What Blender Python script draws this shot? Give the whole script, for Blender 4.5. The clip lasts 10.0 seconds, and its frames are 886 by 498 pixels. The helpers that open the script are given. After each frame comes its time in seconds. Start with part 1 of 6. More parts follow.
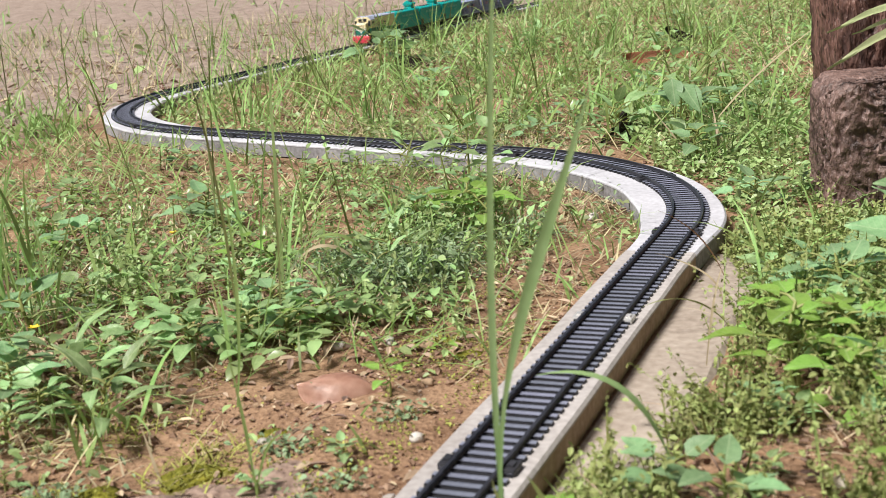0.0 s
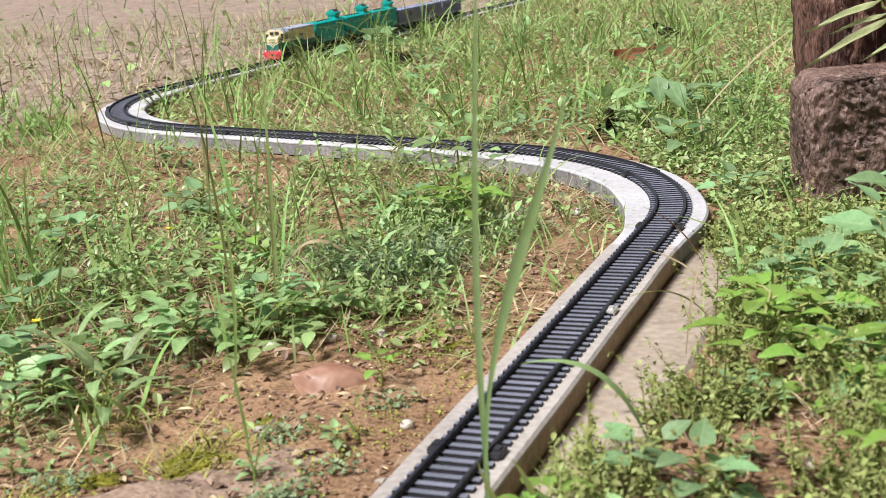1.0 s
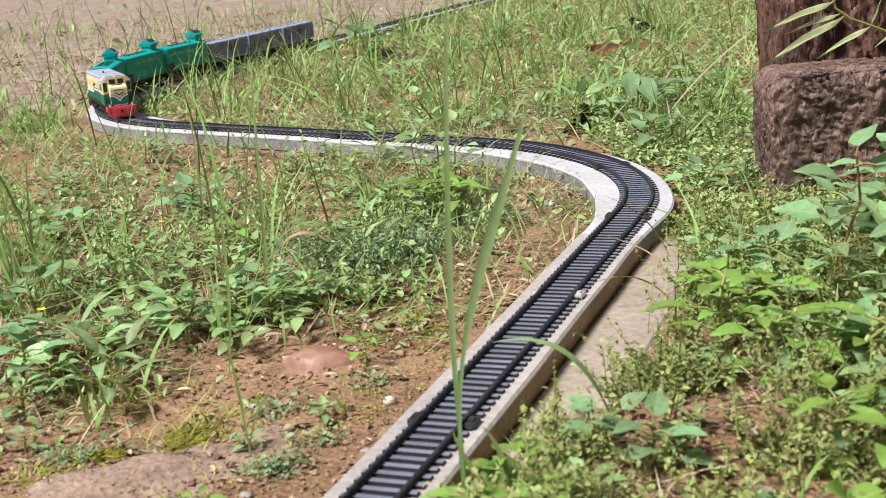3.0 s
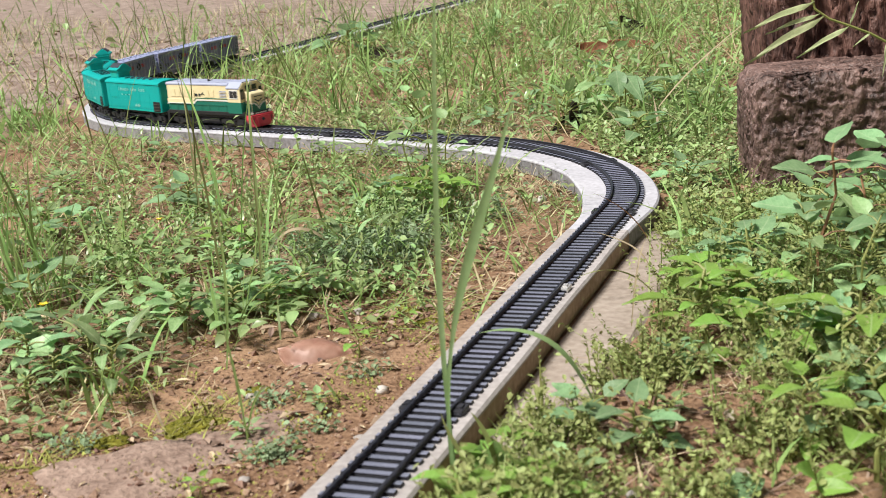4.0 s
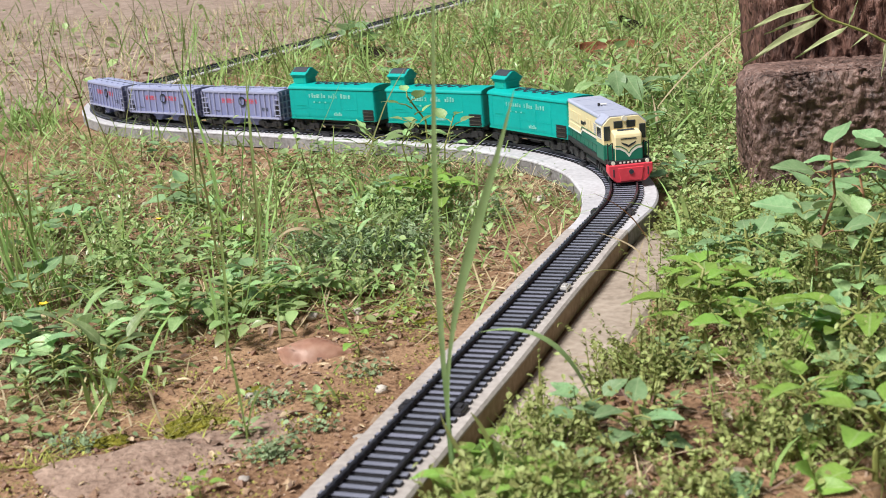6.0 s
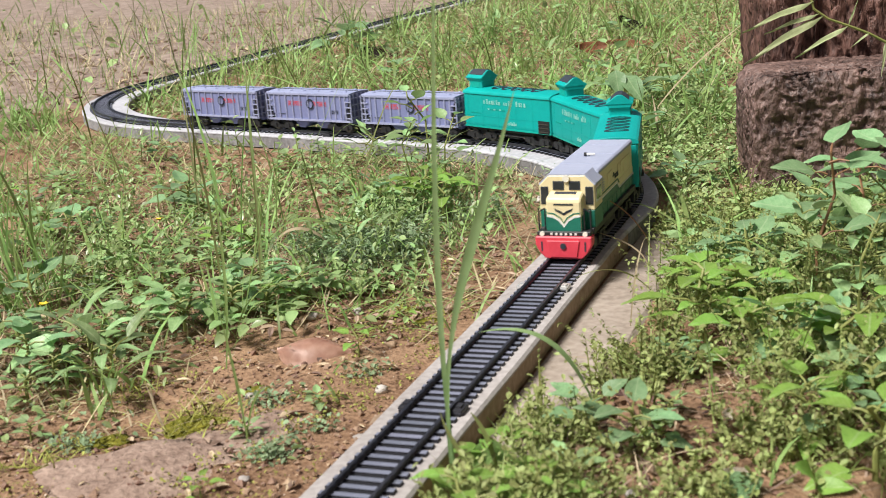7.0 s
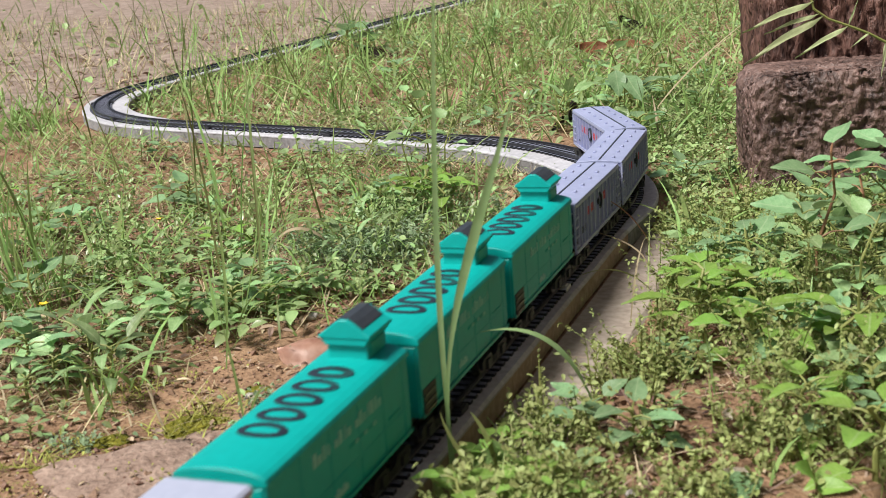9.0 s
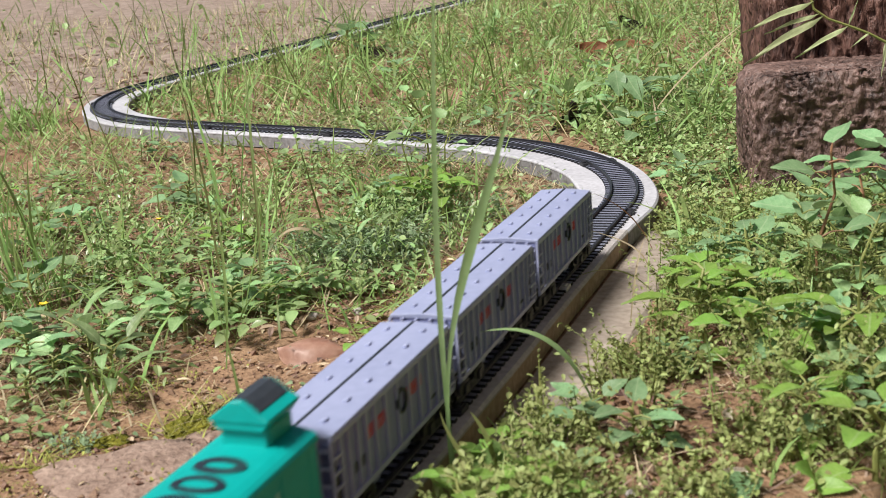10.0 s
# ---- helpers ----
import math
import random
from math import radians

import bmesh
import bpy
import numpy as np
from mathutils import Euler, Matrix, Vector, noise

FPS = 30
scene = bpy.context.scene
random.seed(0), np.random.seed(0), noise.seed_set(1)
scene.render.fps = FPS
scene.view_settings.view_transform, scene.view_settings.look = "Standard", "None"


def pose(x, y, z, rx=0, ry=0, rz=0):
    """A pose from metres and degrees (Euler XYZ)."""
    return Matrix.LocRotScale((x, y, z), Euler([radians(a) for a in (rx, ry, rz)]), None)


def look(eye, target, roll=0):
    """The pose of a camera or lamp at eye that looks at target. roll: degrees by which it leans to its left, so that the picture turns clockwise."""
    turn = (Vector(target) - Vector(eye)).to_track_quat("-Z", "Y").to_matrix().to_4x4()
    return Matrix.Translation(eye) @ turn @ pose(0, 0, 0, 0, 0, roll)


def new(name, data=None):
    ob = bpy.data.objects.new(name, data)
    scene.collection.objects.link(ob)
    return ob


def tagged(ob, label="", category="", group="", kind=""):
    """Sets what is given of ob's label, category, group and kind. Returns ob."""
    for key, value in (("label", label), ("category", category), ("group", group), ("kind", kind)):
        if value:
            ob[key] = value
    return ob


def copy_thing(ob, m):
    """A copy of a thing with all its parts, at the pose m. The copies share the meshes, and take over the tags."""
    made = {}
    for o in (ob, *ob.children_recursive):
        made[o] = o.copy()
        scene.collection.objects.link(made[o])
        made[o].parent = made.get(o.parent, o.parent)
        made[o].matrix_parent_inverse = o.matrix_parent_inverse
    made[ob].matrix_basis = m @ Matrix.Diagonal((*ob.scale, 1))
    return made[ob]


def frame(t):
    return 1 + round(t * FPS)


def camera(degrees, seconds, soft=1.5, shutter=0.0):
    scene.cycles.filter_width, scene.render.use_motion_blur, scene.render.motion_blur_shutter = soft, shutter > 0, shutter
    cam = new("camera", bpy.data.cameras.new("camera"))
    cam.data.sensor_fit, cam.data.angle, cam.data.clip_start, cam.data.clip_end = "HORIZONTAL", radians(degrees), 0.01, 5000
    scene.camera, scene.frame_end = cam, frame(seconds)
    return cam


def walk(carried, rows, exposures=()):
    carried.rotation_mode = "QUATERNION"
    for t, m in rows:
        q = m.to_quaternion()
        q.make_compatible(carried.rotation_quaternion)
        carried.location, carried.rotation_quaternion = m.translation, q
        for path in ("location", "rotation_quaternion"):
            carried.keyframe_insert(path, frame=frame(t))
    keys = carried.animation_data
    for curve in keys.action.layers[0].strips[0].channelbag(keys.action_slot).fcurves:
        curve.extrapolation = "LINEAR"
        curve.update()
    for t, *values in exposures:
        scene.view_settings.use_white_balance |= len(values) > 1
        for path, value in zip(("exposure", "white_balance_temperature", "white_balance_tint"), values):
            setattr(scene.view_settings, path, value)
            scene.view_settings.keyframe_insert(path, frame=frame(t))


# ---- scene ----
# ---------------------------------------------------------------- camera and its walk
cam = camera(39.16, 10.0, soft=0.85, shutter=0.25)
cam.data.dof.use_dof = True                 # the lens draws the plants close before it softly
cam.data.dof.focus_distance = 1.0
cam.data.dof.aperture_fstop = 33.0


def eye_pose(yaw, down, lean, x, y, z):
    a, b = radians(yaw), radians(down)
    eye = Vector((x, y, z))
    return look(eye, eye + Vector((-math.sin(a) * math.cos(b), math.cos(a) * math.cos(b), -math.sin(b))), lean)


walk(cam, [
    (0.0, eye_pose(1.407, 13.986, -3.854, -0.0068, 0.0833, 0.1745)),
    (0.5, eye_pose(1.200, 14.150, -3.920, -0.0061, 0.0735, 0.1774)),
    (1.0, eye_pose(1.023, 14.250, -3.970, -0.0052, 0.0635, 0.1793)),
    (1.5, eye_pose(0.861, 14.342, -4.050, -0.0043, 0.0540, 0.1814)),
    (2.0, eye_pose(0.674, 14.455, -4.110, -0.0036, 0.0433, 0.1839)),
    (2.5, eye_pose(0.514, 14.565, -4.192, -0.0025, 0.0327, 0.1862)),
    (3.3, eye_pose(0.220, 14.725, -4.300, -0.0012, 0.0140, 0.1903)),
    (4.0, eye_pose(0.022, 14.828, -4.370, -0.0001, 0.0009, 0.1928)),
    (4.3, eye_pose(0.0, 14.84, -4.37, 0.0, 0.0, 0.193)),
    (10.0, eye_pose(0.0, 14.84, -4.37, 0.0, 0.0, 0.193)),
], exposures=[(0.0, 0.26), (1.0, 0.30), (2.5, 0.29), (4.0, 0.20), (8.0, 0.16), (10.0, 0.10)])

# ---------------------------------------------------------------- daylight: thin cloud, soft sun from the side
SUN_FROM = Vector((-0.52, -0.33, 0.95)).normalized()
world = bpy.data.worlds.new("sky")
scene.world = world
world.use_nodes = True
wn = world.node_tree.nodes
sky = wn.new("ShaderNodeTexSky")
sky.sky_type = "NISHITA"
sky.sun_disc = False
sky.sun_elevation = math.asin(SUN_FROM.z)
sky.sun_rotation = math.atan2(SUN_FROM.x, SUN_FROM.y)
sky.dust_density = 4.0
sky.air_density = 0.7
sky.ozone_density = 0.6
wn["Background"].inputs["Strength"].default_value = 0.056
world.node_tree.links.new(sky.outputs[0], wn["Background"].inputs["Color"])
sun_data = bpy.data.lights.new("sun", "SUN")
sun_data.energy = 5.0
sun_data.angle = radians(16)
sun_data.color = (1.0, 0.965, 0.92)
sun = new("sun", sun_data)
sun.matrix_world = look(SUN_FROM * 5, (0, 0, 0))


# ---------------------------------------------------------------- materials
def material(name, dark, light, rough=0.7, grain=200.0, blotch=18.0, bump=0.3, depth=0.0006, metal=0.0,
             spread=0.5, spec=0.4, vary=0.0, island=0.0, through_light=0.0, stretch=1.0):
    """Two colours mixed by noise at two scales, with a fine relief."""
    m = bpy.data.materials.new(name)
    m.use_nodes = True
    nt = m.node_tree
    n, l = nt.nodes, nt.links
    bsdf = n["Principled BSDF"]
    tc = n.new("ShaderNodeTexCoord")
    a = n.new("ShaderNodeTexNoise")
    a.inputs["Scale"].default_value, a.inputs["Detail"].default_value = grain, 4
    b = n.new("ShaderNodeTexNoise")
    b.inputs["Scale"].default_value, b.inputs["Detail"].default_value = blotch, 3
    long_way = n.new("ShaderNodeMapping")
    long_way.inputs["Scale"].default_value = (1, 1, stretch)
    l.new(tc.outputs["Object"], long_way.inputs["Vector"])
    for t in (a, b):
        l.new(long_way.outputs[0], t.inputs["Vector"])
    mix = n.new("ShaderNodeMath")
    mix.operation = "ADD"
    l.new(a.outputs["Fac"], mix.inputs[0])
    l.new(b.outputs["Fac"], mix.inputs[1])
    rng = n.new("ShaderNodeMapRange")
    rng.inputs["From Min"].default_value = 1.0 - spread
    rng.inputs["From Max"].default_value = 1.0 + spread
    l.new(mix.outputs[0], rng.inputs["Value"])
    ramp = n.new("ShaderNodeMix")
    ramp.data_type = "RGBA"
    l.new(rng.outputs[0], ramp.inputs["Factor"])
    ramp.inputs["A"].default_value, ramp.inputs["B"].default_value = (*dark, 1), (*light, 1)
    colour = ramp.outputs["Result"]
    if vary or island:
        if vary:
            src = n.new("ShaderNodeObjectInfo").outputs["Random"]
        else:
            src = n.new("ShaderNodeNewGeometry").outputs["Random Per Island"]
        amount = vary or island
        hsv = n.new("ShaderNodeHueSaturation")
        for sock, lo, hi in (("Value", 1 - amount, 1 + amount), ("Hue", 0.5 - 0.06 * amount, 0.5 + 0.05 * amount)):
            r = n.new("ShaderNodeMapRange")
            r.inputs["To Min"].default_value, r.inputs["To Max"].default_value = lo, hi
            l.new(src, r.inputs["Value"])
            l.new(r.outputs[0], hsv.inputs[sock])
        l.new(colour, hsv.inputs["Color"])
        colour = hsv.outputs["Color"]
    l.new(colour, bsdf.inputs["Base Color"])
    bsdf.inputs["Roughness"].default_value = rough
    bsdf.inputs["Metallic"].default_value = metal
    bsdf.inputs["Specular IOR Level"].default_value = spec
    if bump:
        bp = n.new("ShaderNodeBump")
        bp.inputs["Strength"].default_value, bp.inputs["Distance"].default_value = bump, depth
        l.new(a.outputs["Fac"], bp.inputs["Height"])
        l.new(bp.outputs[0], bsdf.inputs["Normal"])
    if through_light:
        tr = n.new("ShaderNodeBsdfTranslucent")
        l.new(colour, tr.inputs["Color"])
        ms = n.new("ShaderNodeMixShader")
        ms.inputs[0].default_value = through_light
        l.new(bsdf.outputs[0], ms.inputs[1])
        l.new(tr.outputs[0], ms.inputs[2])
        l.new(ms.outputs[0], n["Material Output"].inputs["Surface"])
    return m


def soil_material():
    """Reddish garden soil with crumbs, going over to pale trodden sand far off on one side."""
    m = material("soil", (0.130, 0.071, 0.042), (0.425, 0.276, 0.172), 0.95, 420, 16, 1.0, 0.002, spread=0.34, spec=0.1)
    n, l = m.node_tree.nodes, m.node_tree.links
    bsdf = n["Principled BSDF"]
    old = bsdf.inputs["Base Color"].links[0].from_socket
    tc = n.new("ShaderNodeTexCoord")
    sep = n.new("ShaderNodeSeparateXYZ")
    l.new(tc.outputs["Object"], sep.inputs[0])
    add = n.new("ShaderNodeMath")
    add.operation = "MULTIPLY_ADD"           # across the far straight: 0.38 y - x
    l.new(sep.outputs["Y"], add.inputs[0])
    add.inputs[1].default_value = 0.38
    flip = n.new("ShaderNodeMath")
    flip.operation = "MULTIPLY"
    flip.inputs[1].default_value = -1.0
    l.new(sep.outputs["X"], flip.inputs[0])
    l.new(flip.outputs[0], add.inputs[2])
    wob = n.new("ShaderNodeTexNoise")
    wob.inputs["Scale"].default_value = 5.0
    wob.inputs["Detail"].default_value = 5
    l.new(tc.outputs["Object"], wob.inputs["Vector"])
    add2 = n.new("ShaderNodeMath")
    add2.operation = "MULTIPLY_ADD"
    l.new(wob.outputs["Fac"], add2.inputs[0])
    add2.inputs[1].default_value = 0.3
    l.new(add.outputs[0], add2.inputs[2])
    mr = n.new("ShaderNodeMapRange")
    mr.inputs["From Min"].default_value, mr.inputs["From Max"].default_value = 1.16, 1.32
    l.new(add2.outputs[0], mr.inputs["Value"])
    sand = n.new("ShaderNodeTexNoise")
    sand.inputs["Scale"].default_value, sand.inputs["Detail"].default_value = 34, 6
    l.new(tc.outputs["Object"], sand.inputs["Vector"])
    sm = n.new("ShaderNodeMix")
    sm.data_type = "RGBA"
    sr = n.new("ShaderNodeMapRange")
    sr.inputs["From Min"].default_value, sr.inputs["From Max"].default_value = 0.28, 0.72
    l.new(sand.outputs["Fac"], sr.inputs["Value"])
    l.new(sr.outputs[0], sm.inputs["Factor"])
    sm.inputs["A"].default_value, sm.inputs["B"].default_value = (0.195, 0.140, 0.112, 1), (0.42, 0.340, 0.285, 1)
    mx = n.new("ShaderNodeMix")
    mx.data_type = "RGBA"
    l.new(mr.outputs[0], mx.inputs["Factor"])
    l.new(old, mx.inputs["A"])
    l.new(sm.outputs["Result"], mx.inputs["B"])
    l.new(mx.outputs["Result"], bsdf.inputs["Base Color"])
    return m


SOIL = soil_material()
CLOD = material("soil_crumb", (0.15, 0.085, 0.055), (0.42, 0.29, 0.21), 0.95, 500, 40, 0.8, 0.001, island=0.35, spec=0.1)
CLOD_PALE = material("pale_grit", (0.36, 0.27, 0.21), (0.62, 0.51, 0.42), 0.9, 500, 40, 0.3, 0.0004, island=0.3, spec=0.15)
PEBBLE = material("pebble", (0.30, 0.27, 0.24), (0.62, 0.58, 0.53), 0.8, 400, 60, 0.5, 0.0005, vary=0.3)
ROCK = material("pale_rock", (0.17, 0.112, 0.085), (0.44, 0.325, 0.26), 0.95, 260, 38, 1.0, 0.0025, spread=0.34, spec=0.15)
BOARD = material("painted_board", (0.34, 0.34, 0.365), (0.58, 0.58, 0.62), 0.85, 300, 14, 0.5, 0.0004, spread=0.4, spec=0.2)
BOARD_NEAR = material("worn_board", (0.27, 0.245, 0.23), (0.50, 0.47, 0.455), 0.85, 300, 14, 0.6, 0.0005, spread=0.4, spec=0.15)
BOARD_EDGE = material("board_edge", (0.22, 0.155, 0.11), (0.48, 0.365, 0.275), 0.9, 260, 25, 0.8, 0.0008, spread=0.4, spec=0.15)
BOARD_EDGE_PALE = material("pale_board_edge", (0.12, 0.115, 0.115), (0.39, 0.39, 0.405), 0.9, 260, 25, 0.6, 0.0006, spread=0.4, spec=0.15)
SLAB = material("cement_slab", (0.22, 0.175, 0.14), (0.46, 0.395, 0.335), 0.9, 220, 16, 0.7, 0.001, spread=0.4, spec=0.15)
# tie tops carry dust plus a bluish sky sheen put into the colour
TIE_TOP = material("dusty_skylit_tie_top", (0.115, 0.125, 0.175), (0.23, 0.245, 0.31), 0.6, 500, 40, 0.2, 0.0002, vary=0.2)
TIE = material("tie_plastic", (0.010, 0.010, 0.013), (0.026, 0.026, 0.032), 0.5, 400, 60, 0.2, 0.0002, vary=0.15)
RAIL = material("rail_steel", (0.035, 0.035, 0.042), (0.10, 0.10, 0.115), 0.32, 300, 40, 0.15, 0.0002, metal=0.6)
JOINER = material("joiner_black", (0.015, 0.015, 0.02), (0.04, 0.04, 0.045), 0.5, 300, 40, 0.1)
JOINER_PALE = material("joiner_nickel", (0.55, 0.54, 0.52), (0.75, 0.74, 0.72), 0.35, 300, 40, 0.1, metal=0.5)
BARK = material("old_wood", (0.034, 0.015, 0.012), (0.235, 0.122, 0.094), 0.55, 260, 60, 1.0, 0.004, spread=0.30, spec=0.5, stretch=0.35)
BARK_END = material("weathered_wood", (0.030, 0.016, 0.013), (0.262, 0.168, 0.142), 0.50, 230, 45, 1.0, 0.004, spread=0.30, spec=0.5, stretch=0.6)
CREAM = material("cream_paint", (0.75, 0.64, 0.36), (0.84, 0.74, 0.47), 0.4, 300, 30, 0.05, 0.0002)
GREEN = material("green_paint", (0.012, 0.13, 0.09), (0.02, 0.19, 0.13), 0.4, 300, 30, 0.05, 0.0002)
TEAL = material("teal_plastic", (0.0, 0.325, 0.300), (0.0, 0.415, 0.385), 0.45, 250, 25, 0.08, 0.0002)
TEAL_DARK = material("deep_teal_plastic", (0.0, 0.31, 0.25), (0.004, 0.40, 0.33), 0.4, 250, 25, 0.08, 0.0002)
GREY = material("lavender_grey_plastic", (0.175, 0.195, 0.37), (0.25, 0.275, 0.48), 0.45, 300, 30, 0.08, 0.0002)
GREY_EDGE = material("pale_lavender_plastic", (0.30, 0.325, 0.50), (0.40, 0.425, 0.60), 0.4, 300, 30, 0.08, 0.0002)
GREY_ROOF = material("grey_roof", (0.27, 0.305, 0.47), (0.38, 0.415, 0.60), 0.5, 300, 30, 0.1, 0.0002)
# roof grey with the blue of reflected sky mixed into its colour
ROOF = material("sky_tinted_loco_roof", (0.34, 0.375, 0.50), (0.45, 0.485, 0.61), 0.45, 300, 30, 0.06, 0.0002)
RED = material("red_paint", (0.62, 0.040, 0.065), (0.76, 0.075, 0.11), 0.45, 300, 40, 0.06, 0.0002)
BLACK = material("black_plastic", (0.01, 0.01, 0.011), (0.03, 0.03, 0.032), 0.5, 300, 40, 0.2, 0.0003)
WHITE = material("white_print", (0.70, 0.70, 0.66), (0.80, 0.80, 0.76), 0.5, 300, 40, 0.0)
PRINT_DARK = material("dark_print", (0.012, 0.02, 0.03), (0.03, 0.04, 0.05), 0.5, 300, 40, 0.0)
PRINT_GLOSS = material("glossy_dark_print", (0.012, 0.02, 0.03), (0.03, 0.04, 0.05), 0.14, 300, 40, 0.0, spec=0.7)
PRINT_PALE = material("faint_print", (0.22, 0.55, 0.48), (0.34, 0.64, 0.57), 0.5, 300, 40, 0.0)
PRINT_RED = material("red_print", (0.50, 0.05, 0.07), (0.62, 0.08, 0.10), 0.5, 300, 40, 0.0)
STEEL = material("wheel_steel", (0.06, 0.055, 0.05), (0.16, 0.15, 0.14), 0.4, 300, 40, 0.1, metal=0.7)
TANK_PATCH = material("dark_patch", (0.02, 0.028, 0.04), (0.05, 0.06, 0.075), 0.6, 500, 60, 0.3)
LAMP_LENS = material("lamp_lens", (0.72, 0.70, 0.60), (0.85, 0.82, 0.72), 0.15, 300, 40, 0.0)
GLASS = material("cab_glass", (0.015, 0.018, 0.02), (0.05, 0.055, 0.06), 0.08, 100, 10, 0.0, spec=0.7)


# ---------------------------------------------------------------- building helpers (vehicles are written in millimetres)
MM = 0.001


def part(name, bm, mat, parent=None, label="", smooth=False):
    me = bpy.data.meshes.new(name)
    bm.normal_update()
    bm.to_mesh(me)
    bm.free()
    me.materials.append(mat)
    if smooth:
        for p in me.polygons:
            p.use_smooth = True
    ob = new(name, me)
    ob.parent = parent
    if label:
        ob["label"] = label
    return ob


def bevel(bm, width, segments=1):
    bmesh.ops.bevel(bm, geom=list(bm.edges), offset=width * MM, segments=segments, affect="EDGES", profile=0.6, clamp_overlap=True)
    return bm


def add_box(bm, x0, x1, y0, y1, z0, z1, m=None):
    v = [bm.verts.new(Vector((x, y, z)) * MM) for x in (x0, x1) for y in (y0, y1) for z in (z0, z1)]
    if m is not None:
        for a in v:
            a.co = m @ a.co
    for f in ((0, 1, 3, 2), (4, 6, 7, 5), (0, 4, 5, 1), (2, 3, 7, 6), (0, 2, 6, 4), (1, 5, 7, 3)):
        bm.faces.new([v[i] for i in f])
    return bm


def box(x0, x1, y0, y1, z0, z1, bev=0.3):
    bm = add_box(bmesh.new(), x0, x1, y0, y1, z0, z1)
    return bevel(bm, bev) if bev else bm


def prism_x(profile, x0, x1, bev=0.0):
    """A (y, z) outline drawn out along x."""
    bm = bmesh.new()
    a = [bm.verts.new(Vector((x0, y, z)) * MM) for y, z in profile]
    b = [bm.verts.new(Vector((x1, y, z)) * MM) for y, z in profile]
    k = len(profile)
    for i in range(k):
        j = (i + 1) % k
        bm.faces.new((a[i], a[j], b[j], b[i]))
    bm.faces.new(a[::-1])
    bm.faces.new(b)
    bmesh.ops.recalc_face_normals(bm, faces=bm.faces)
    return bevel(bm, bev) if bev else bm


def prism_y(profile, y0, y1, bev=0.0):
    """An (x, z) outline drawn out along y."""
    bm = prism_x([(p[0], p[1]) for p in profile], y0, y1)
    for v in bm.verts:
        v.co = Vector((v.co.y, v.co.x, v.co.z))
    bmesh.ops.recalc_face_normals(bm, faces=bm.faces)
    return bevel(bm, bev) if bev else bm


def add_rod(bm, a, b, r, sides=8):
    a, b = Vector(a) * MM, Vector(b) * MM
    q = (b - a).to_track_quat("Z", "Y")
    rings = []
    for c in (a, b):
        rings.append([bm.verts.new(c + q @ Vector((r * MM * math.cos(i * math.tau / sides), r * MM * math.sin(i * math.tau / sides), 0)))
                      for i in range(sides)])
    for i in range(sides):
        j = (i + 1) % sides
        bm.faces.new((rings[0][i], rings[0][j], rings[1][j], rings[1][i]))
    bm.faces.new(rings[0][::-1])
    bm.faces.new(rings[1])
    return bm


def rod(a, b, r, sides=8):
    return add_rod(bmesh.new(), a, b, r, sides)


def ring(cx, cz, y, rx, rz, w, t):
    """A flat ring standing on a side wall, in the x-z plane."""
    bm = bmesh.new()
    k = 18
    o = [(cx + rx * math.cos(i * math.tau / k), cz + rz * math.sin(i * math.tau / k)) for i in range(k)]
    n = [(cx + (rx - w) * math.cos(i * math.tau / k), cz + (rz - w) * math.sin(i * math.tau / k)) for i in range(k)]
    lay = [[bm.verts.new(Vector((x, yy, z)) * MM) for x, z in pts] for yy in (y, y + t) for pts in (o, n)]
    for i in range(k):
        j = (i + 1) % k
        for p, q in ((0, 1), (3, 2), (2, 0), (1, 3)):
            bm.faces.new((lay[p][i], lay[p][j], lay[q][j], lay[q][i]))
    bmesh.ops.recalc_face_normals(bm, faces=bm.faces)
    return bm


# ---------------------------------------------------------------- the railway line: straights and two bends
START, HEADING = Vector((-0.0412, 0.3934)), 1.2022
PIECES = [(0.4358, 0.0), (0.2620 * 1.2818, 1 / 0.2620), (0.3942, 0.0), (0.3525 * 1.276, -1 / 0.3525), (3.0, 0.0)]
LINE_FROM, LINE_TO = -0.60, 3.25


def line_at(s):
    """Place and heading of the track's middle, s metres along it from the bottom of the garden."""
    p, th = START.copy(), HEADING
    for i, (length, k) in enumerate(PIECES):
        d = s if s < length or i == len(PIECES) - 1 else length
        if k and d > 0:
            p += Vector((math.sin(th + k * d) - math.sin(th), math.cos(th) - math.cos(th + k * d))) / k
            th += k * d
        else:
            p += Vector((math.cos(th), math.sin(th))) * d
        s -= d
        if s <= 1e-9:
            break
    return p, th


def line_point(s, side, z):
    p, th = line_at(s)
    return Vector((p.x - math.sin(th) * side, p.y + math.cos(th) * side, z))


LINE_PTS = np.array([line_at(s)[0][:] for s in np.arange(LINE_FROM, LINE_TO, 0.012)])


def off_line(xy):
    """Distance of many points from the track's middle."""
    xy = np.asarray(xy, float).reshape(-1, 2)
    out = np.empty(len(xy))
    for i in range(0, len(xy), 4000):
        d = xy[i:i + 4000, None, :] - LINE_PTS[None]
        out[i:i + 4000] = np.sqrt((d ** 2).sum(2).min(1))
    return out


